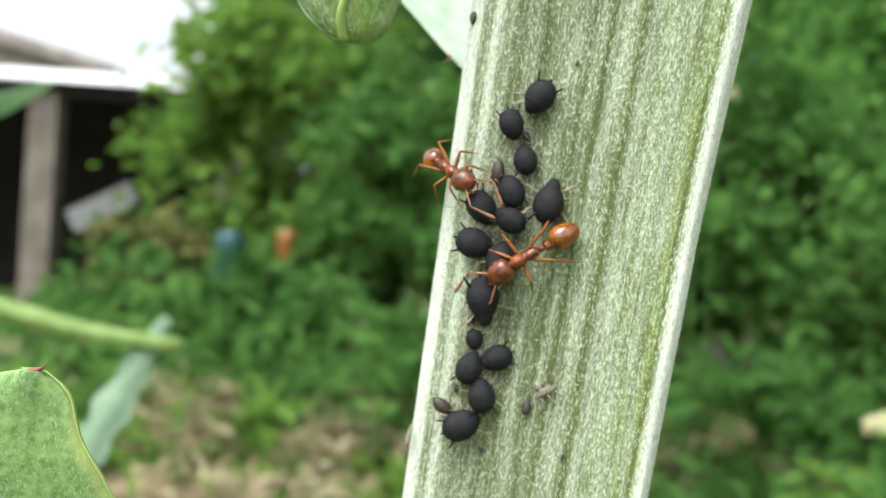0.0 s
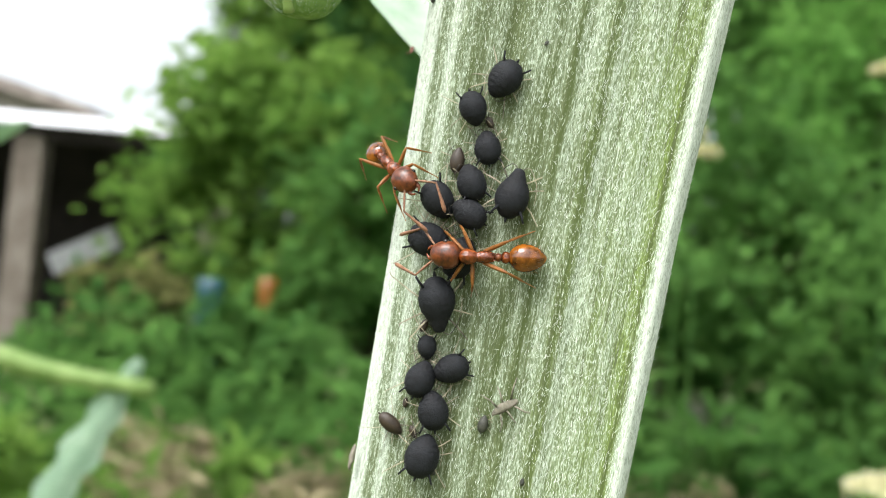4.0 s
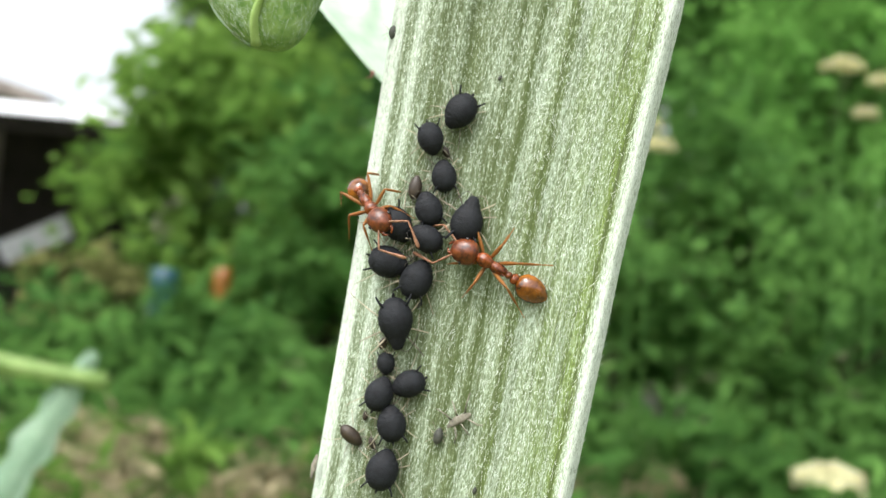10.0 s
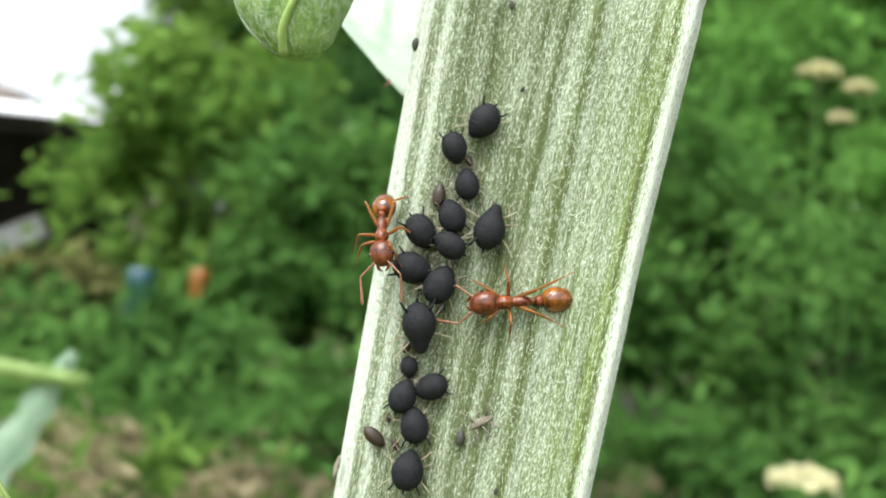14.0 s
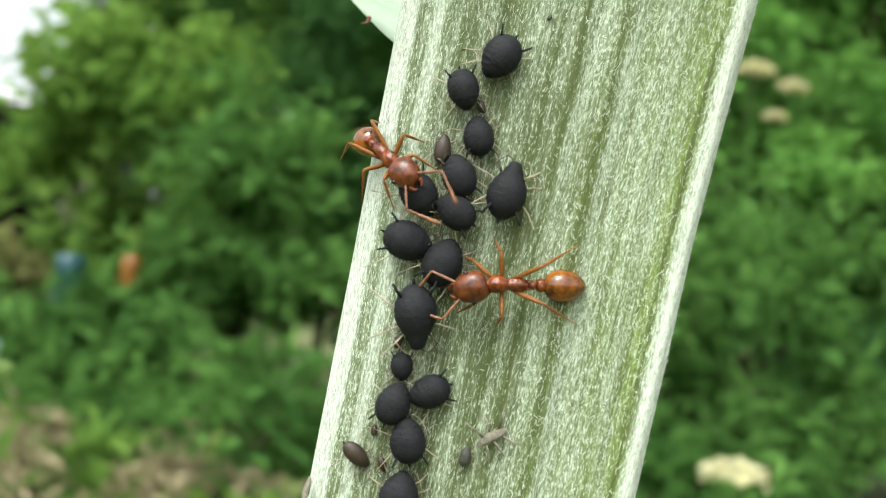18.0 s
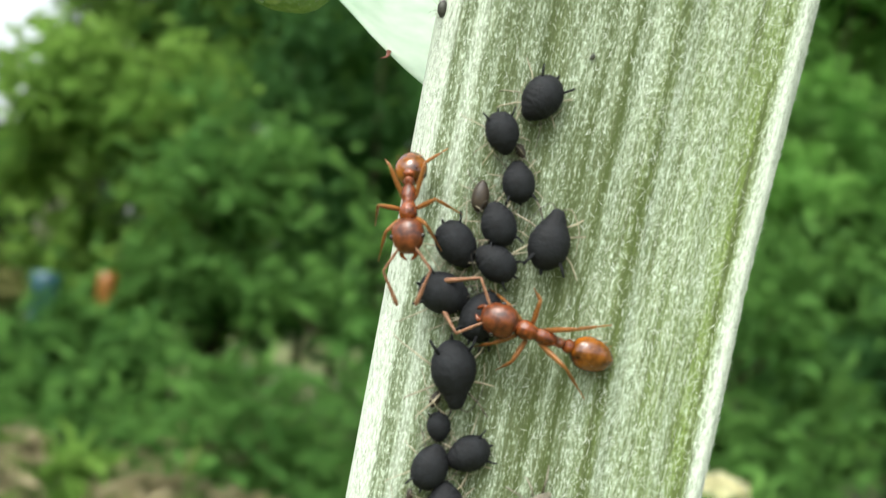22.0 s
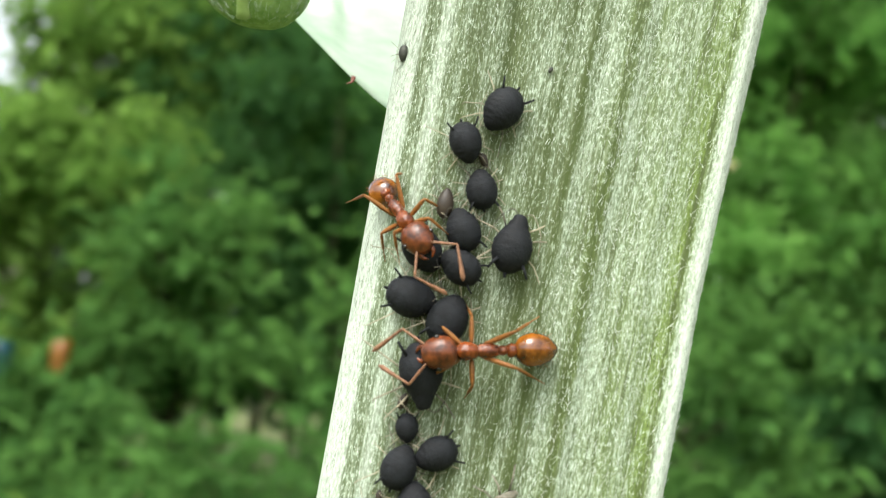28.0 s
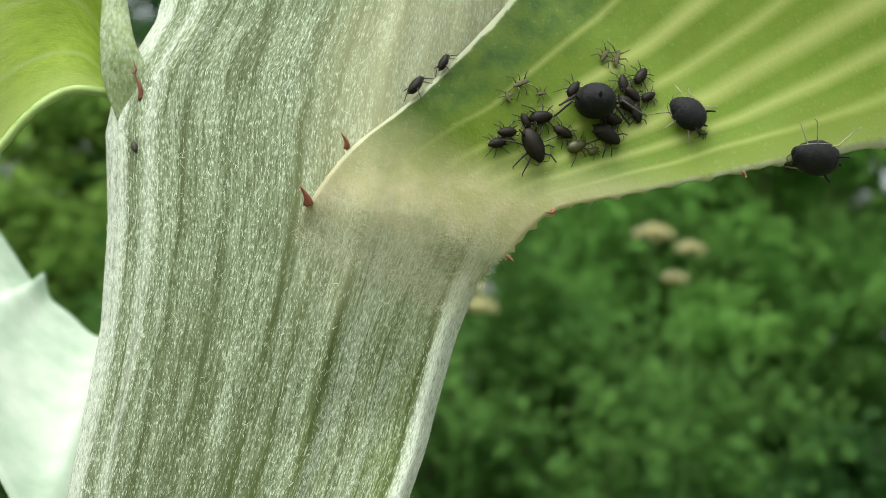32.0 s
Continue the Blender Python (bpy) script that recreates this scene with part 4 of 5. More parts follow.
def junction_point(s, v):
    """A place on the face of the big leaf: s along it, v from its lower to its upper margin."""
    i = min(400, max(0, round(s * 400)))
    p = RUN_LOW[i].lerp(RUN_HIGH[i], v)
    p = p + Vector((0, 0.55 * math.sin(math.pi * v) * min(1.0, max(0.0, (s - 0.14) * 2.5)) + 0.12 * noise.noise(p * 0.45), 0))
    return drape(p, s)


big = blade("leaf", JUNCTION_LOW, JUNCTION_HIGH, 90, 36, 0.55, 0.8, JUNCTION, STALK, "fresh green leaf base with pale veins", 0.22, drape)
thorn((9.75, 52.80, 30.23), (9.27, 52.30, 30.86), 0.24, big)
thorn((11.12, 52.30, 32.77), (10.74, 51.90, 33.31), 0.17, big)
thorn((20.42, 52.00, 31.08), (19.94, 51.80, 30.93), 0.12, big)
thorn((18.78, 53.40, 29.12), (19.06, 53.20, 28.85), 0.09, big)
thorn((28.62, 50.50, 33.59), (28.64, 50.40, 33.27), 0.08, big)

arch = blade("leaf", [(-6.6, 57.0, 27.0), (-3.8, 57.0, 31.9), (-2.44, 57.0, 34.0), (-1.1, 57.2, 35.1), (0.6, 57.6, 35.3)],
             [(-9.5, 56.5, 35.0), (-6.5, 56.0, 41.0), (-3.2, 56.4, 43.0), (-1.0, 57.0, 42.0), (0.3, 57.6, 38.2)], 40, 16, 0.8, 0.5, ARCH, STALK, "bright green arching leaf", 0.0)
rim = tube(curve([(-6.6, 56.9, 27.0), (-3.8, 56.9, 31.9), (-2.44, 56.9, 34.0), (-1.1, 57.1, 35.1), (0.6, 57.5, 35.3)], 30), [0.22] * 30, 8)
bmesh.ops.translate(rim, vec=(0, 0, EYE / MM), verts=rim.verts)
part("margin", rim, MIDRIB, arch, "pale leaf margin")
lobe = blade("leaf", [(1.1, 56.9, 33.8), (0.30, 56.5, 35.4), (-0.05, 56.4, 36.8), (-0.25, 56.5, 38.6), (-0.4, 56.8, 40.5)],
             [(1.7, 56.9, 33.8), (2.05, 56.3, 35.2), (2.0, 56.2, 36.4), (1.35, 56.3, 37.7), (0.7, 56.7, 39.8)], 26, 10, -0.25, 0.6, LOBE, STALK, "small pale green leaf lobe")
thorn((2.06, 56.0, 34.75), (1.6, 55.7, 35.9), 0.17, lobe)
thorn((1.55, 56.0, 35.9), (1.48, 55.9, 36.5), 0.10, lobe)

PALE_HIGH = [(3.4, 68.2, 9.4), (5.0, 76.0, 15.0), (4.0, 84.0, 22.0), (1.2, 90.0, 26.4), (0.0, 93.0, 27.6), (-0.75, 93.8, 29.6), (-1.3, 93.8, 27.5), (-2.5, 94.0, 27.3), (-4.4, 95.0, 28.7), (-6.2, 95.5, 30.0), (-7.0, 96.0, 31.9), (-7.5, 96.0, 30.9), (-11.0, 97.0, 35.0), (-18.0, 99.0, 43.0)]
pale = blade("leaf", [(3.2, 68.0, 9.2), (1.5, 68.8, 10.5), (-0.37, 70.0, 12.15), (-2.3, 72.0, 14.4), (-4.3, 74.0, 16.8), (-8.0, 77.0, 21.5), (-14.0, 80.0, 27.0), (-24.0, 84.0, 35.0)],
             PALE_HIGH, 120, 18, -0.4, 0.5, PALE, STALK, "pale felted leaf with a toothed margin", 0.0)
thorn((-0.37, 69.9, 12.2), (-0.75, 69.7, 11.75), 0.13, pale)

rim = tube(curve([(-3.0, 57.4, -52.0), (-8.4, 52.9, -24.0), (-14.0, 50.1, -12.5), (-15.7, 49.9, -9.6), (-16.4, 49.9, -7.6), (-17.6, 49.9, -6.55), (-18.6, 49.9, -6.5)], 40), [0.045] * 40, 6)
bmesh.ops.translate(rim, vec=(0, 0, EYE / MM), verts=rim.verts)
corner = blade("leaf", [(-3.0, 57.5, -52.0), (-8.4, 53.0, -24.0), (-14.0, 50.2, -12.5), (-15.7, 50.0, -9.6), (-16.4, 50.0, -7.6), (-17.6, 50.0, -6.55)],
               [(-5.0, 57.5, -52.0), (-16.0, 53.0, -30.0), (-23.0, 50.8, -17.0), (-23.0, 50.2, -11.0), (-20.5, 50.0, -7.3), (-18.6, 50.0, -6.5)], 44, 18, -0.7, 0.6, CORNER, STALK, "felted green leaf with a pale rim", 0.0)
part("margin", rim, MIDRIB, corner, "pale leaf margin")
thorn((-18.2, 49.8, -6.6), (-17.4, 49.6, -6.15), 0.18, corner)


def bud():
    """A young rolled leaf with a raised midrib, hanging beside the stem."""
    widths = [(10.0, 0.75), (10.25, 1.35), (10.9, 2.0), (12, 2.65), (13.6, 3.2), (16, 3.4), (19, 3.4), (24, 2.85), (28, 1.8), (34, 1.0), (40, 0.8)]
    middle = [(10.0, -5.35), (12, -5.8), (16, -5.75), (19, -6.2), (22.4, -6.9), (28, -7.8), (40, -7.0)]
    bm = bmesh.new()
    rings, n = [], 28
    for i in range(61):
        z = 10.0 + 29.9 * (i / 60) ** 1.25
        w, c = along(widths, z), along(middle, z)
        rings.append([bm.verts.new((c + w * math.cos(a) + 0.06 * noise.noise(Vector((a, z * 0.4, 3))), 57.9 - 0.62 * w * math.sin(a) * (1.0 if math.sin(a) > 0 else 0.8), z)) for a in [2 * math.pi * k / n for k in range(n)]])
    for p, q in zip(rings, rings[1:]):
        for k in range(n):
            bm.faces.new((p[k], p[(k + 1) % n], q[(k + 1) % n], q[k]))
    bm.faces.new(rings[0][::-1])
    bm.faces.new(rings[-1])
    bmesh.ops.recalc_face_normals(bm, faces=bm.faces)
    bmesh.ops.translate(bm, vec=(0, 0, EYE / MM + 0.45), verts=bm.verts)
    body = part("young_leaf", bm, BUD, STALK, "rolled young green leaf with a pale midrib")

    def face(z, a):
        w, c = along(widths, z), along(middle, z)
        return (c + w * math.cos(a), 57.88 - 0.62 * w * math.sin(a), z)
    run = curve([face(10.1, 2.1), face(11.3, 1.72), face(13, 1.45), face(16, 1.28), face(19, 1.2), face(22, 1.05), face(28, 1.1), face(36, 1.3)], 34)
    rib = tube(run, [0.30 - 0.19 * (i / 33) ** 0.5 for i in range(34)], 8)
    bmesh.ops.translate(rib, vec=(0, 0, EYE / MM + 0.45), verts=rib.verts)
    part("midrib", rib, MIDRIB, body, "yellow-green raised midrib")
    rim = tube(curve([face(10.1, 2.6), face(11.5, 2.95), face(14, 3.1), face(18, 3.14), face(24, 3.14)], 24), [0.08] * 24, 6)
    bmesh.ops.translate(rim, vec=(0, 0, EYE / MM + 0.45), verts=rim.verts)
    part("margin", rim, PALE, body, "thin white felted margin")
    tip = tube(curve([(-7.0, 57.9, 38.5), (-4.5, 58.5, 46), (1.0, 60, 52), (7, 61, 56)], 18), [0.8] * 18, 10)
    bmesh.ops.translate(tip, vec=(0, 0, EYE / MM + 0.45), verts=tip.verts)
    part("leaf_stalk", tip, PALE_STALK, body)
    rnd = random.Random(9)
    verts, faces = [], []
    for i in range(2600):
        z, a = rnd.uniform(10.3, 32), rnd.uniform(0.1, 3.0)
        p, q = Vector(face(z, a)), Vector(face(z + rnd.gauss(0.15, 0.4), a + rnd.gauss(0, 0.12)))
        p.y -= 0.03
        q.y -= 0.06
        side = (q - p).cross(Vector((0, 1, 0)))
        if side.length < 1e-4:
            continue
        side = side.normalized() * 0.0045
        m = len(verts)
        verts += [p - side, p + side, q]
        faces += [(m, m + 1, m + 2)]
    ob = raw("wool", [(v.x * MM, v.y * MM, EYE + (v.z + 0.45) * MM) for v in verts], faces, WOOL, body, "fine white cobweb hairs")
    ob["kind"] = "stuff"


bud()


def leaf_wool(count, reach, seed, parent):
    """Fine pale hairs over the woolly foot of a leaf."""
    rnd = random.Random(seed)
    verts, faces = [], []
    for k in range(count):
        s, v = abs(rnd.gauss(0, reach)), rnd.random()
        if s > 0.95:
            continue
        p = junction_point(s, v)
        q = p + Vector((rnd.gauss(0.1, 0.25), -rnd.uniform(0.02, 0.08), rnd.gauss(0.12, 0.25)))
        p.y -= 0.02
        side = (q - p).cross(Vector((0, 1, 0)))
        if side.length < 1e-4:
            continue
        side = side.normalized() * 0.004
        n = len(verts)
        verts += [p - side, p + side, q]
        faces += [(n, n + 1, n + 2)]
    ob = raw("wool", [(v.x * MM, v.y * MM, EYE + v.z * MM) for v in verts], faces, DULL_WOOL, parent, "fine pale woolly hairs")
    ob["kind"] = "stuff"


leaf_wool(9000, 0.15, 31, big)

# ---- aphids ----


def facing(place, ahead, up):
    """A pose with x ahead and z towards up."""
    x = Vector(ahead).normalized()
    z = Vector(up)
    z = (z - x * z.dot(x)).normalized()
    y = z.cross(x)
    m = Matrix((x, y, z)).transposed().to_4x4()
    m.translation = place
    return m


OVAL = [(-0.98, 0.03), (-0.95, 0.20), (-0.87, 0.38), (-0.70, 0.57), (-0.45, 0.70), (-0.15, 0.765), (0.12, 0.765), (0.36, 0.715), (0.56, 0.63), (0.72, 0.53), (0.86, 0.43), (0.97, 0.34), (1.06, 0.20)]
PEAR = [(-0.98, 0.03), (-0.94, 0.20), (-0.85, 0.38), (-0.66, 0.58), (-0.42, 0.71), (-0.15, 0.765), (0.10, 0.74), (0.32, 0.65), (0.50, 0.535), (0.66, 0.425), (0.82, 0.345), (0.96, 0.275), (1.08, 0.17)]


def aphid(name, body_mat, leg_mat, label, slim=1.0, horns=True, prof=OVAL):
    """An aphid 1.9 mm long, its head towards x, standing on z = 0."""
    root = tagged(new(name), label, "aphid", "aphids on the plant")
    rnd = random.Random(21)
    stout = 1.0 if leg_mat == APHID_LEG else 1.8
    hind_mat = APHID_PALE if leg_mat == APHID_LEG else leg_mat
    bm = bmesh.new()
    fine = []
    for (x0, r0), (x1, r1) in zip(prof, prof[1:]):
        for k in range(3):
            x, r = x0 + (x1 - x0) * k / 3, r0 + (r1 - r0) * k / 3
            fine.append((x, r * (1 - (0.018 if k == 0 else 0))))
    fine.append(prof[-1])
    lathe(fine, 26, slim, 0.86 * slim, bm)
    for v in bm.verts:
        v.co *= 1 + 0.018 * math.sin(v.co.x * 26) * min(1.0, abs(v.co.y) * 2.2) + 0.02 * noise.noise(v.co * 5)
    bmesh.ops.translate(bm, vec=(0, 0, 0.62), verts=bm.verts)
    body = part("abdomen", bm, body_mat, root)
    bm = lathe([(0.88, 0.14), (0.95, 0.25), (1.02, 0.25), (1.09, 0.19), (1.13, 0.07)], 14, slim, 0.8)
    bmesh.ops.translate(bm, vec=(0, 0, 0.52), verts=bm.verts)
    part("head", bm, body_mat, root)
    for s in (-1, 1):
        if horns:
            part("cornicle", tube([(-0.52, s * 0.44 * slim, 0.84), (-0.76, s * 0.62 * slim, 0.96), (-1.02, s * 0.76 * slim, 1.02)], [0.062, 0.050, 0.042], 8), body_mat, root)
        part("antenna", tube(curve([(1.12, s * 0.12, 0.55), (1.2, s * 0.4, 0.66), (0.6, s * 0.82, 0.72), (-0.2, s * 0.95, 0.62)], 10), [0.022 - 0.0014 * i for i in range(10)], 6), leg_mat, root, "thin antenna")
        for x, fx, fy in ((0.55, 1.05, 0.85), (0.25, 0.45, 1.18), (0.0, -0.75, 1.22)):
            fx, fy = fx * 1.35 + rnd.uniform(-0.25, 0.25), fy * 1.22 + rnd.uniform(-0.15, 0.2)
            k = (x + (fx - x) * 0.42, s * (0.35 + (fy - 0.35) * 0.45), 0.62)
            part("leg", tube([(x, s * 0.35 * slim, 0.38), k, (fx, s * fy, 0.03), (fx + 0.14 * (1 if fx > x else -1), s * (fy + 0.05), 0.0)], [0.034 * stout, 0.030 * stout, 0.021 * stout, 0.013 * stout], 6), hind_mat if x == 0.0 else leg_mat, root, "thin pale hind leg" if x == 0.0 else "thin banded leg")
    part("cauda", tube([(-0.92, 0, 0.62), (-1.04, 0, 0.68), (-1.14, 0, 0.76)], [0.08, 0.06, 0.03], 8), body_mat, root)
    return root


def on_stem(x, z, lift=0.0):
    u = 0.5
    for i in range(4):
        zz = z + 1.1 * (0.5 - u)
        u = (x - along(LEFT, zz)) / (along(RIGHT, zz) - along(LEFT, zz))
        u = min(max(u, 0.0), 1.0)
    return W(x, stem_point(u, z + 1.1 * (0.5 - u)).y - lift, z)


def heading(degrees):
    a = radians(degrees)
    return (math.cos(a), 0, math.sin(a))


# place on the stem in millimetres, heading in degrees, size, height over the surface
ADULTS = [(4.40, 8.11, -122, 0.92, 0), (3.04, 6.66, -72, 0.86, 0), (3.88, 4.83, 100, 0.84, 0), (1.77, 2.36, -52, 1.0, 0), (3.28, 3.15, 110, 0.92, 0.1), (3.32, 1.74, 150, 0.90, 0.3),
          (5.16, 2.75, 78, 1.14, 0), (1.50, 0.47, -15, 1.06, 0), (2.97, -0.31, 68, 1.06, 0), (2.16, -2.38, -80, 1.1, 0), (1.68, -6.0, 72, 0.92, 0), (3.12, -5.34, 205, 0.90, 0),
          (2.42, -7.38, 100, 0.96, 0), (2.30, -9.52, 85, 0.98, 0), (1.88, -4.44, -85, 0.60, 0)]
first = aphid("aphid", APHID, APHID_LEG, "matt black aphid with pale legs on the stem", 1.07)
tapered = aphid("aphid", APHID, APHID_LEG, "matt black pear-shaped aphid with a narrow head on the stem", 0.92, prof=PEAR)
for i, (x, z, a, s, lift) in enumerate(ADULTS):
    m = facing(on_stem(x, z, lift), heading(a), (0, -1, 0)) @ Matrix.Scale(s * 0.99, 4)
    if i == 0:
        first.matrix_world = m
    elif i == 6:
        tapered.matrix_world = m
    elif i == 9:
        copy_thing(tapered, m)
    elif i == 13:
        restless = copy_thing(first, m)
        restless.scale = (s * 0.99,) * 3
    else:
        copy_thing(first, m)
young = aphid("young_aphid", NYMPH, APHID_LEG, "small brown young aphid on the stem", 0.75, False)
YOUNG = [(2.53, 4.17, 85, 0.48), (3.88, 6.08, -60, 0.42), (1.11, -7.12, 90, 0.32), (1.56, -8.38, -70, 0.42), (0.48, -8.10, -38, 0.92), (1.66, -3.50, 70, 0.46)]
for i, (x, z, a, s) in enumerate(YOUNG):
    m = facing(on_stem(x, z), heading(a), (0, -1, 0)) @ Matrix.Scale(s * 1.2, 4)
    if i == 0:
        young.matrix_world = m
    else:
        copy_thing(young, m)
greyling = aphid("young_aphid", NYMPH_GREY, APHID_LEG, "tiny grey young aphid on the stem", 0.8, False)
TINY = [(4.72, -7.74, 80, 0.31), (6.14, 9.86, 60, 0.27), (0.85, 12.1, 80, 0.44), (5.22, 14.0, 95, 0.44), (3.22, -1.5, 80, 0.36), (2.04, 32.52, 110, 0.50), (2.62, -10.2, 150, 0.36), (6.65, -10.1, 80, 0.34), (3.90, 6.2, 40, 0.30)]
for i, (x, z, a, s) in enumerate(TINY):
    m = facing(on_stem(x, z), heading(a), (0, -1, 0)) @ Matrix.Scale(s * 1.25, 4)
    if i == 0:
        greyling.matrix_world = m
    elif i == 2:
        crawler = copy_thing(greyling, m)
        crawler.scale = (0.33, 0.33, 0.33)
    else:
        copy_thing(greyling, m)


def husk(name="shed_skin", legged=True, mat=HUSK, label="pale crumpled shed aphid skin"):
    """An empty, pale, crumpled aphid skin."""
    root = tagged(new(name), label, "shed skin", "shed skins")
    bm = lathe(egg(1.0, 0.17, 0.7, 9), 10, 1.0, 0.6)
    for v in bm.verts:
        v.co += Vector((0, 0, 0.22)) + 0.07 * noise.noise_vector(v.co * 4)
    part("skin", bm, mat, root)
    for s in (-1, 1) if legged else ():
        for x in (0.3, 0.0, -0.25):
            part("leg", tube([(x, s * 0.12, 0.2), (x * 1.6 + 0.05, s * 0.45, 0.42), (x * 2.6 + 0.1, s * 0.72, 0.0)], [0.04, 0.032, 0.02], 5), mat, root)
    return root


skin = husk()
skin.matrix_world = facing(on_stem(5.62, -6.82), heading(32), (0, -1, 0)) @ Matrix.Scale(1.3, 4)
husk("shed_skin", False).matrix_world = facing(W(-1.0, 59.6, -10.1), heading(80), (-1, -0.6, 0)) @ Matrix.Scale(1.2, 4)

# aphids and skins on the leaf base


def on_leaf(x, z):
    """The place on the junction leaf under (x, z)."""
    best = None
    for i in range(66):
        for j in range(31):
            p = junction_point(i / 65, j / 30)
            d = (p.x - x) ** 2 + (p.z - z) ** 2
            if best is None or d < best[0]:
                best = (d, p.y)
    return W(x, best[1], z)


leafy = aphid("aphid", APHID_BROWN, APHID_DARK, "dark brown aphid on the leaf base", 0.74)
LEAF_APHIDS = [(19.15, 33.82, -60, 0.78), (17.66, 33.79, 200, 0.51), (18.04, 34.29, 190, 0.53), (18.81, 34.89, 120, 0.45), (19.42, 35.11, 15, 0.66), (20.46, 34.57, -20, 0.56), (20.82, 36.57, 60, 0.53), (22.36, 34.64, -25, 0.84), (22.56, 35.42, -10, 0.63), (23.09, 37.11, 100, 0.53), (23.89, 37.59, 60, 0.56), (23.51, 36.71, -40, 0.56), (24.28, 36.69, 30, 0.45), (23.28, 36.21, -35, 0.63), (23.74, 35.85, -70, 0.56), (22.49, 36.43, 110, 0.56)]
for i, (x, z, a, s) in enumerate(LEAF_APHIDS):
    m = facing(on_leaf(x, z), heading(a), (0, -1, 0)) @ Matrix.Scale(s, 4)
    if i == 0:
        leafy.matrix_world = m
    else:
        copy_thing(leafy, m)
plump = aphid("aphid", APHID, APHID_DARK, "plump black aphid sitting head down on the leaf", 1.0, False)
plump.matrix_world = (facing(on_leaf(21.59, 35.15) + Vector((0, -0.0010, 0)), (0.15, 0.95, 0.1), (0, -0.1, 1)) @ Matrix.Scale(1.18, 4))
copy_thing(first, facing(on_leaf(26.02, 35.96), heading(150), (0, -1, 0)) @ Matrix.Scale(0.95, 4))
copy_thing(first, facing(W(31.96, 50.3, 35.09), heading(175), (0.1, -0.55, -1)) @ Matrix.Scale(1.15, 4))
small = aphid("young_aphid", NYMPH_GREEN, APHID_DARK, "small olive young aphid on the leaf", 0.8, False)
for i, (x, z, a, s) in enumerate([(21.09, 33.96, 30, 0.46), (21.90, 33.87, 40, 0.56), (26.80, 35.25, -10, 0.46)]):
    m = facing(on_leaf(x, z), heading(a), (0, -1, 0)) @ Matrix.Scale(s, 4)
    if i == 0:
        small.matrix_world = m
    else:
        copy_thing(small, m)
dull_skin = husk("shed_skin", True, OLIVE_HUSK, "dull olive shed aphid skin on the leaf")
for i, (x, z, a, s) in enumerate([(18.43, 36.55, 30, 0.78), (17.91, 35.89, 110, 0.72), (19.41, 36.24, 20, 0.66), (22.80, 38.36, 80, 1.05), (22.23, 38.45, 60, 0.9)]):
    m = facing(on_leaf(x, z), heading(a), (0, -1, 0)) @ Matrix.Scale(s, 4)
    if i == 0:
        dull_skin.matrix_world = m
    else:
        copy_thing(dull_skin, m)
for x, z, a, s in [(13.97, 35.61, 60, 0.6), (15.09, 36.89, 70, 0.5)]:
    copy_thing(leafy, facing(W(x, 51.7, z), heading(a), (-0.7, -0.4, 0.7)) @ Matrix.Scale(s, 4))

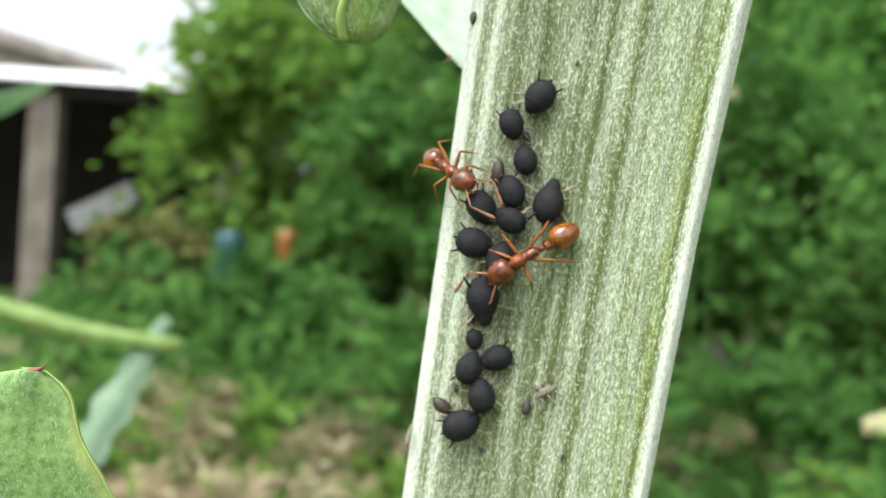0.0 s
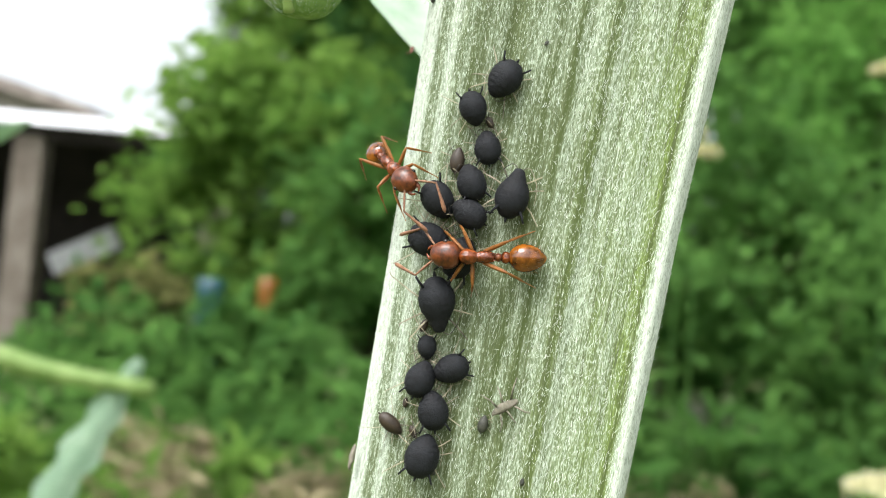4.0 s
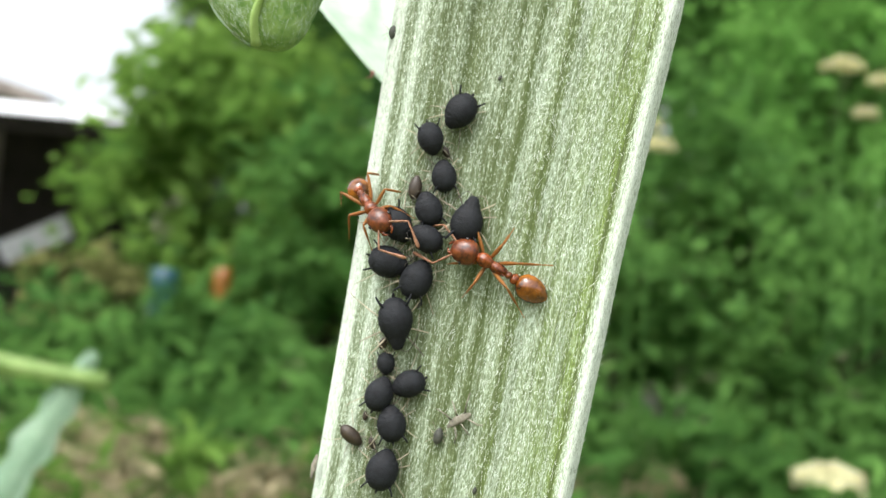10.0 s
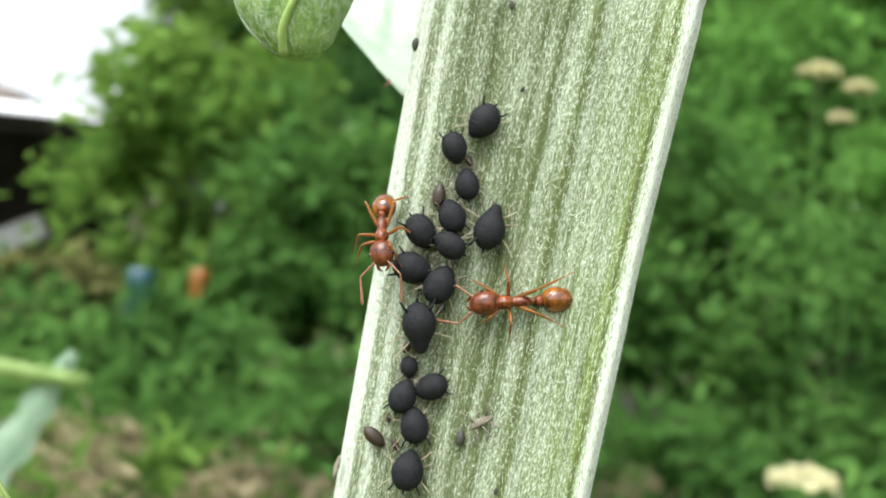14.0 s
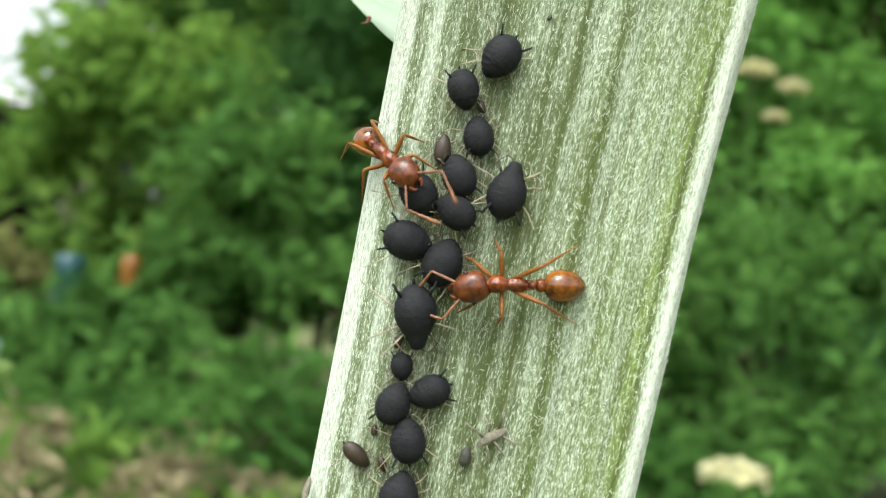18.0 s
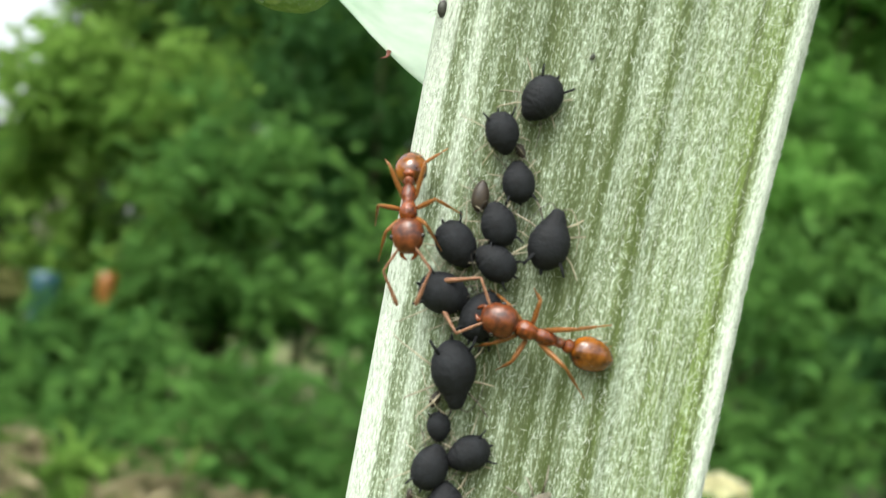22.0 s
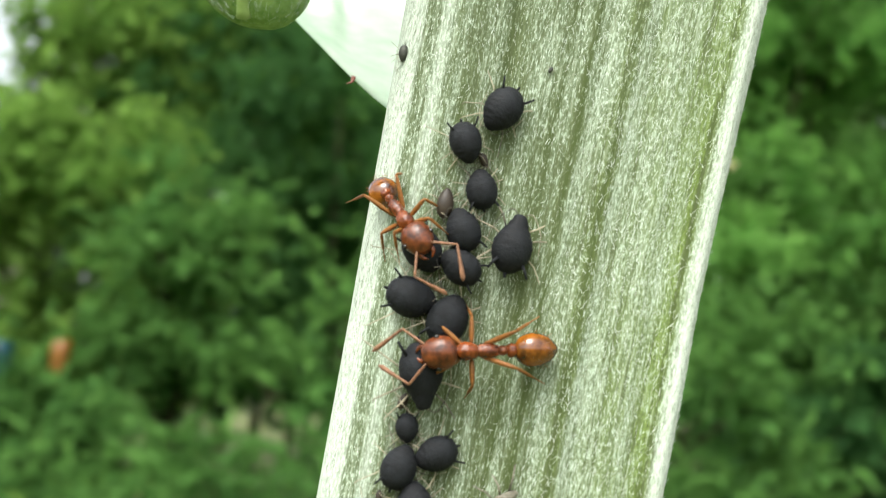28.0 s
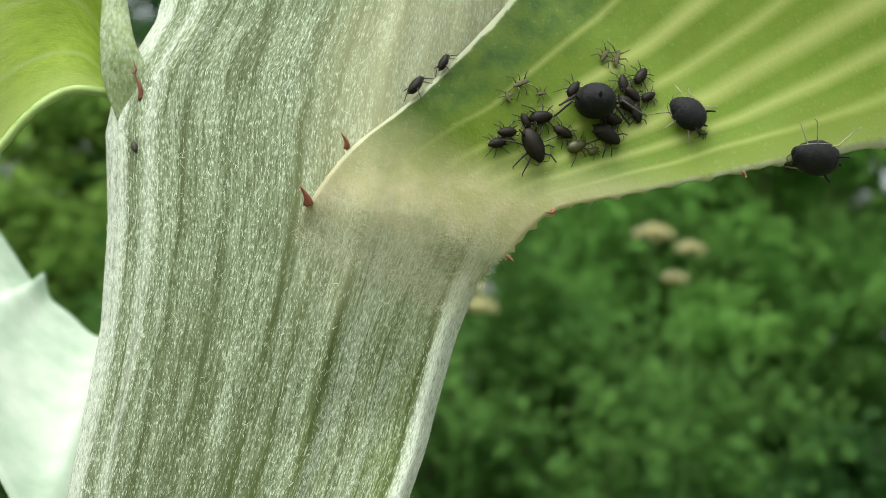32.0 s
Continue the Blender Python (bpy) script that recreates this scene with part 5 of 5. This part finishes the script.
# ---- two amber ants, tending the aphids ----
# seconds; place of the thorax in millimetres; heading, head's turn in degrees
AMBER_ROWS = [
    (0, 3.99, 55.60, -0.16, -147.5, 8.8),
    (0.5, 4.18, 55.60, -0.37, -139.2, 14.3),
    (1, 4.07, 55.60, -0.38, -140.8, -9.7),
    (1.5, 3.66, 55.60, -0.63, -145.8, -3.1),
    (2, 3.21, 55.60, -0.91, -144.8, 0.9),
    (2.5, 2.81, 55.60, -1.31, -148.6, 10.2),
    (3, 2.93, 55.60, -1.15, -150.4, 3.3),
    (3.5, 3.53, 55.60, -0.22, -163.7, -8.4),
    (4, 3.66, 55.60, -0.21, -176.4, -8.0),
    (4.5, 3.62, 55.60, -0.15, -180.7, -9.8),
    (6.5, 5.10, 55.60, 0.17, -198.0, -11.5),
    (7, 5.41, 55.60, 0.22, -204.4, -12.1),
    (7.5, 5.53, 55.60, 0.48, -225.7, -19.6),
    (8, 5.77, 55.60, 1.05, -232.3, -13.7),
    (8.5, 6.08, 55.60, 1.39, -237.9, -25.6),
    (9, 6.21, 55.60, 1.56, -235.6, -20.1),
    (9.5, 5.99, 55.60, 1.57, -226.4, -7.5),
    (10, 6.37, 55.60, 0.79, -206.7, 12.8),
    (10.5, 6.30, 55.60, 0.62, -201.9, 14.3),
    (11, 6.09, 55.60, 0.65, -201.4, 15.9),
    (11.5, 6.14, 55.60, 0.47, -200.2, 11.9),
    (12, 6.27, 55.60, 0.39, -197.2, 15.9),
    (12.5, 6.20, 55.60, 0.32, -194.2, 22.7),
    (13, 6.29, 55.60, 0.20, -194.3, 19.6),
    (13.5, 6.48, 55.60, -0.10, -190.7, 16.1),
    (14, 6.49, 55.78, -0.77, -171.6, 0.0),
    (14.5, 6.82, 55.78, -0.72, -174.8, 0.0),
    (15, 6.64, 55.78, -0.71, -177.2, 0.0),
    (15.5, 6.32, 55.78, -0.64, -179.3, 0.0),
    (17.5, 5.42, 55.60, -0.85, -174.3, 23.1),
    (18, 5.36, 55.60, -0.85, -175.6, 16.2),
    (18.5, 5.57, 55.60, -0.61, -181.8, 12.7),
    (19, 5.48, 55.60, -0.70, -184.6, 2.7),
    (19.5, 5.42, 55.60, -0.75, -185.7, 5.3),
    (20, 5.38, 55.60, -0.78, -184.6, 3.2),
    (20.5, 5.38, 55.60, -0.82, -185.5, -1.1),
    (21, 5.35, 55.60, -0.78, -189.4, 3.1),
    (21.5, 5.11, 55.60, -0.72, -188.4, 2.8),
    (22, 4.74, 55.60, -0.66, -194.4, -2.7),
    (22.5, 4.42, 55.60, -0.71, -190.2, 2.6),
    (23, 4.71, 55.60, -0.79, -185.7, 9.6),
    (23.5, 5.34, 55.60, -0.71, -183.2, 18.4),
    (24, 5.47, 55.60, -0.79, -178.0, 22.2),
    (24.5, 5.34, 55.60, -0.74, -180.5, 14.1),
    (26.5, 5.05, 55.60, -1.34, -174.9, -2.2),
    (27, 4.64, 55.60, -1.27, -172.3, 5.0),
    (27.5, 4.13, 55.60, -1.19, -176.1, 2.0),
    (28, 3.92, 55.60, -1.39, -173.6, 3.7),
    (28.5, 3.74, 55.60, -1.26, -177.3, 2.4),
    (29, 3.64, 55.60, -0.98, -189.0, -3.0),
    (29.5, 4.14, 55.60, -0.81, -197.7, -9.1),
    (30, 4.35, 55.60, -0.34, -216.7, -14.2),
    (32, 4.35, 55.60, -0.34, -216.7, -14.2),
]
EDGE_ROWS = [
    (0, 0.03, 57.48, 4.16, -35.5, 58.9),
    (0.5, 0.25, 57.43, 3.67, -36.7, 54.9),
    (1, 0.19, 57.46, 3.78, -34.2, 56.8),
    (1.5, 0.29, 57.47, 3.83, -15.6, 57.6),
    (2, 0.20, 57.49, 3.91, -11.2, 59.6),
    (2.5, -0.01, 57.51, 3.58, -40.9, 60.9),
    (3, -0.26, 57.57, 3.92, -37.4, 65.7),
    (3.5, -0.19, 57.56, 3.98, -20.9, 64.8),
    (4, -0.47, 57.58, 3.70, -43.5, 66.8),
    (4.5, -0.81, 57.56, 3.45, -75.7, 64.9),
    (6.5, 0.02, 57.28, 3.40, -82.2, 46.0),
    (7, -0.05, 57.44, 3.69, -78.0, 55.8),
    (7.5, -0.15, 57.28, 3.30, -87.9, 46.1),
    (8, -0.12, 56.95, 3.00, -89.9, 30.1),
    (8.5, -0.07, 56.86, 2.85, -94.1, 26.0),
    (9, 0.00, 57.13, 2.72, -87.9, 38.5),
    (9.5, 0.29, 57.40, 2.91, -66.2, 52.8),
    (10, 0.36, 57.50, 3.16, -52.1, 60.0),
    (10.5, 0.52, 57.45, 3.28, -49.5, 56.5),
    (11, 0.51, 57.37, 3.15, -48.7, 51.1),
    (11.5, 0.46, 57.43, 3.29, -43.3, 54.8),
    (12, 0.09, 57.49, 3.38, -67.4, 59.0),
    (12.5, -0.18, 57.02, 2.96, -94.0, 33.1),
    (13, -0.35, 56.93, 2.70, -92.1, 29.1),
    (13.5, -0.35, 56.69, 2.16, -92.6, 19.2),
    (14, -0.13, 56.99, 2.11, -86.5, 32.0),
    (14.5, -0.35, 57.46, 3.31, -77.9, 57.3),
    (15, -0.62, 57.52, 3.50, -67.4, 61.3),
    (15.5, -0.38, 57.50, 3.56, -70.2, 59.8),
    (17.5, 0.43, 57.46, 4.03, -13.4, 57.2),
    (18, 0.39, 57.42, 3.69, -42.9, 54.3),
    (18.5, 0.68, 57.40, 3.83, -38.2, 53.2),
    (19, 0.53, 57.44, 4.01, -27.9, 55.6),
    (19.5, 0.52, 57.47, 4.05, -25.8, 57.8),
    (20, 0.26, 57.21, 3.99, -72.2, 42.5),
    (20.5, -0.05, 56.97, 3.79, -79.6, 31.1),
    (21, -0.03, 57.16, 3.69, -78.1, 40.0),
    (21.5, -0.01, 56.76, 3.60, -85.2, 22.0),
    (22, -0.16, 56.85, 3.55, -89.3, 25.8),
    (22.5, -0.07, 57.07, 3.60, -89.2, 35.5),
    (23, 0.08, 57.21, 3.69, -79.0, 42.4),
    (23.5, 0.24, 57.35, 3.99, -66.8, 50.3),
    (24, 0.14, 57.40, 4.46, -64.2, 53.2),
    (24.5, 0.28, 57.44, 4.04, -60.0, 55.9),
    (26.5, 0.48, 57.43, 3.90, -20.6, 54.8),
    (27, 0.63, 57.41, 3.75, -44.5, 53.8),
    (27.5, 0.89, 57.16, 3.49, -50.5, 39.6),
    (28, 0.88, 57.09, 3.51, -57.1, 36.6),
    (28.5, 0.66, 57.09, 3.42, -65.9, 36.3),
    (29, 0.77, 57.02, 3.30, -65.4, 33.0),
    (29.5, 0.71, 57.13, 3.44, -64.2, 38.5),
    (30, 0.35, 57.42, 3.89, -47.5, 54.6),
    (30.5, 0.13, 57.46, 4.06, -58.1, 56.9),
    (32, 0.13, 57.46, 4.06, -58.1, 56.9),
]
# coxa, resting foot, thigh and shank lengths for front, middle and hind legs
LEGS = [((0.42, 0.20, -0.18), (1.55, 1.15), 0.95, 1.35), ((0.08, 0.22, -0.20), (0.25, 1.75), 1.0, 1.45), ((-0.30, 0.20, -0.18), (-2.55, 1.35), 1.4, 2.05)]


def ant(label, droop, tuck=0.0):
    root = tagged(new("ant"), label, "ant", "amber ants")
    bm = lathe([(-0.84, 0.10), (-0.80, 0.20), (-0.66, 0.27), (-0.44, 0.30), (-0.22, 0.27), (-0.10, 0.22), (0.00, 0.28), (0.16, 0.34), (0.34, 0.37), (0.50, 0.33), (0.62, 0.22), (0.74, 0.13)], 18, 0.92, 1.05)
    bmesh.ops.subdivide_edges(bm, edges=bm.edges[:], cuts=1, use_grid_fill=True)
    for v in bm.verts:
        v.co += 0.028 * noise.noise_vector(v.co * 9)
    part("thorax", bm, ANT, root)
    for s in (-1, 1):
        part("spine", tube([(-0.66, s * 0.12, 0.16), (-0.86, s * 0.16, 0.32)], [0.05, 0.01], 6), ANT, root)
    part("petiole", lathe([(-1.14, 0.12), (-1.08, 0.20), (-0.98, 0.24), (-0.88, 0.17), (-0.76, 0.11)], 12, 0.8, 1.1), ANT_DARK, root)
    part("postpetiole", lathe([(-1.50, 0.12), (-1.44, 0.23), (-1.30, 0.28), (-1.18, 0.23), (-1.10, 0.12)], 12, 0.95, 1.0), ANT, root)
    bm = lathe([(-0.98, 0.03), (-0.91, 0.16), (-0.76, 0.33), (-0.52, 0.49), (-0.22, 0.585), (0.10, 0.60), (0.34, 0.53), (0.53, 0.39), (0.64, 0.22), (0.68, 0.10)], 26, 1.0, 0.96)
    gaster = part("gaster", bm, ANT_GASTER, root, "glossy amber abdomen")
    gaster.matrix_basis = pose((tuck - 1.46) * MM, 0, 0, 0, -droop, 0) @ pose(-0.63 * MM, 0, 0)
    rnd = random.Random(4)
    hairs = bmesh.new()
    for i in range(60):
        a, x = rnd.uniform(0.1, 3.0), rnd.uniform(-0.6, 0.5)
        r = 0.63 * math.sqrt(max(0.05, 1 - (x / 0.86) ** 2))
        p = Vector((x, r * math.cos(a), r * 0.94 * math.sin(a)))
        tube([p, p * 1.18 + Vector((-0.08, 0, 0))], [0.005, 0.002], 3, hairs)
    part("bristles", hairs, ANT_LEG, gaster)["kind"] = "stuff"
    head = part("head", lathe([(-0.10, 0.13), (-0.03, 0.40), (0.12, 0.58), (0.36, 0.66), (0.62, 0.65), (0.88, 0.55), (1.08, 0.38), (1.17, 0.17)], 20, 0.9, 0.76), ANT_DARK, root, "dark amber wrinkled head")
    for s in (-1, 1):
        e = bmesh.new()
        bmesh.ops.create_uvsphere(e, u_segments=10, v_segments=8, radius=0.10)
        bmesh.ops.translate(e, vec=(0.58, s * 0.55, 0.12), verts=e.verts)
        part("eye", e, EYE_BLACK, head)
        part("mandible", tube(curve([(1.0, s * 0.22, -0.06), (1.22, s * 0.24, -0.12), (1.38, s * 0.06, -0.18)], 6), [0.10, 0.10, 0.09, 0.07, 0.05, 0.02], 7), ANT, head)
    return root, head


def limb(name, length, r0, r1, mat, parent, foot=False):
    if foot:
        prof = [(0, r1), (length * 0.1, r0), (length * 0.45, r0 * 0.9), (length * 0.56, r1), (length * 0.62, r1 * 0.7), (length * 0.97, r1 * 0.55), (length, r1 * 0.4)]
    else:
        prof = [(0, r1), (length * 0.12, r0 * 0.8), (length * 0.45, r0), (length * 0.85, r0 * 0.75), (length, r1)]
    return part(name, lathe(prof, 8), mat, parent)


def rig(label, droop, tuck=0.0):
    root, head = ant(label, droop, tuck)
    legs, feelers = [], []
    for coxa, rest, thigh, shank in LEGS:
        for s in (-1, 1):
            upper = limb("leg", thigh, 0.098, 0.045, ANT_LEG, root)
            lower = limb("shank", shank, 0.062, 0.036, ANT_LEG, upper, True)
            legs.append((upper, lower, Vector((coxa[0], s * coxa[1], coxa[2])), Vector((rest[0], s * rest[1], -0.95)), thigh, shank))
    for s in (-1, 1):
        scape = limb("antenna", 1.1, 0.058, 0.044, ANT_FEELER, head)
        whip = part("antenna_tip", lathe([(0, 0.035), (0.1, 0.052), (0.5, 0.058), (0.85, 0.082), (1.25, 0.092), (1.38, 0.03)], 8), ANT_FEELER, scape)
        feelers.append((scape, whip, s))
    return root, head, legs, feelers


def bones(coxa, foot, thigh, shank):
    """Poses of thigh and shank, in the ant's space and in the thigh's."""
    d = foot - coxa
    dist = min(max(d.length, abs(thigh - shank) + 0.05), (thigh + shank) * 0.985)
    u = d.normalized()
    v = Vector((0, 0, 1)) - u * u.z
    v = v.normalized()
    a = (thigh ** 2 - shank ** 2 + dist ** 2) / (2 * dist)
    knee = coxa + u * a + v * math.sqrt(max(0.0, thigh ** 2 - a * a))
    end = coxa + u * dist
    upper = facing(coxa * MM, knee - coxa, v)
    lower = facing(knee * MM, end - knee, v)
    return upper, upper.inverted() @ lower


def stride(built, poses, turns, seed, flat, size):
    """Keys an ant along its poses: feet stay planted until they fall behind, feelers sway."""
    root, head, legs, feelers = built
    rnd = random.Random(seed)
    root.scale = (size, size, size)
    walk(root, poses)
    walk(head, [(t, pose(0.72 * MM, 0, 0.03 * MM, 0, 14, turn)) for (t, m), turn in zip(poses, turns)])
    for upper, lower, coxa, rest, thigh, shank in legs:
        high, low, planted = [], [], None
        for t, m in poses:
            want = m @ (rest * size * MM)
            if flat:
                want = Vector((want.x, on_stem(want.x / MM, (want.z - EYE) / MM).y, want.z))
            if planted is None or (planted - want).length > 0.55 * MM:
                planted = want + Vector((rnd.gauss(0, 0.12), 0, rnd.gauss(0, 0.12))) * MM
            foot = (m.inverted() @ planted) / MM / size
            a, b = bones(coxa, foot, thigh, shank)
            high.append((t, a))
            low.append((t, b))
        walk(upper, high)
        walk(lower, low)
    for scape, whip, s in feelers:
        a, b = [], []
        for t, m in poses:
            a.append((t, pose(0.92 * MM, s * 0.24 * MM, 0.16 * MM, 0, rnd.uniform(-2, 14), s * (42 + rnd.uniform(-12, 12)))))
            b.append((t, pose(1.09 * MM, 0, 0, 0, rnd.uniform(8, 30), -s * (62 + rnd.uniform(-18, 18)))))
        walk(scape, a)
        walk(whip, b)


# the lowest aphid, which swings round; the tiny one that creeps down the stem's edge: seconds, place across and up, heading
RESTLESS_ROWS = [(0, 1.42, -8.93, 28), (1.5, 1.45, -9.0, 32), (2, 1.50, -9.11, 40), (2.5, 1.66, -9.17, 48), (3, 2.25, -9.43, 98), (3.5, 1.82, -9.5, 72), (4, 2.08, -9.48, 76), (6.5, 1.92, -9.3, 64), (8, 2.06, -9.53, 72),
                 (11, 2.2, -9.64, 80), (13, 2.28, -9.62, 84), (32, 2.30, -9.60, 84)]
CREEP_ROWS = [(0, 0.80, 12.35), (15, 0.70, 12.1), (20, 0.68, 11.9), (24, 0.62, 11.25), (28, 0.62, 10.5), (30, 0.66, 10.25), (32, 0.70, 10.25)]


def motions():
    walk(restless, [(t, facing(on_stem(x, z), heading(a), (0, -1, 0))) for t, x, z, a in RESTLESS_ROWS])
    walk(crawler, [(t, facing(on_stem(x, z), heading(-95), (0, -1, 0))) for t, x, z in CREEP_ROWS])
    walker = rig("glossy amber ant among the black aphids", 8)
    poses = [(t, facing(W(x, y, z), heading(a), (0, -1, 0))) for t, x, y, z, a, turn in AMBER_ROWS]
    stride(walker, poses, [turn for t, x, y, z, a, turn in AMBER_ROWS], 8, True, 1.07)
    clinging = rig("amber ant clinging to the stem's edge", 30, 0.30)
    poses = []
    for t, x, y, z, a, tip in EDGE_ROWS:
        p = radians(min(tip, 45))
        h = radians(a)
        poses.append((t, facing(W(x, y - 0.3, z), (math.cos(h) * math.cos(p), -math.sin(p), math.sin(h) * math.cos(p)), (-0.35, -1.0, 0.25))))
    stride(clinging, poses, [0.0] * len(poses), 15, False, 1.02)


motions()
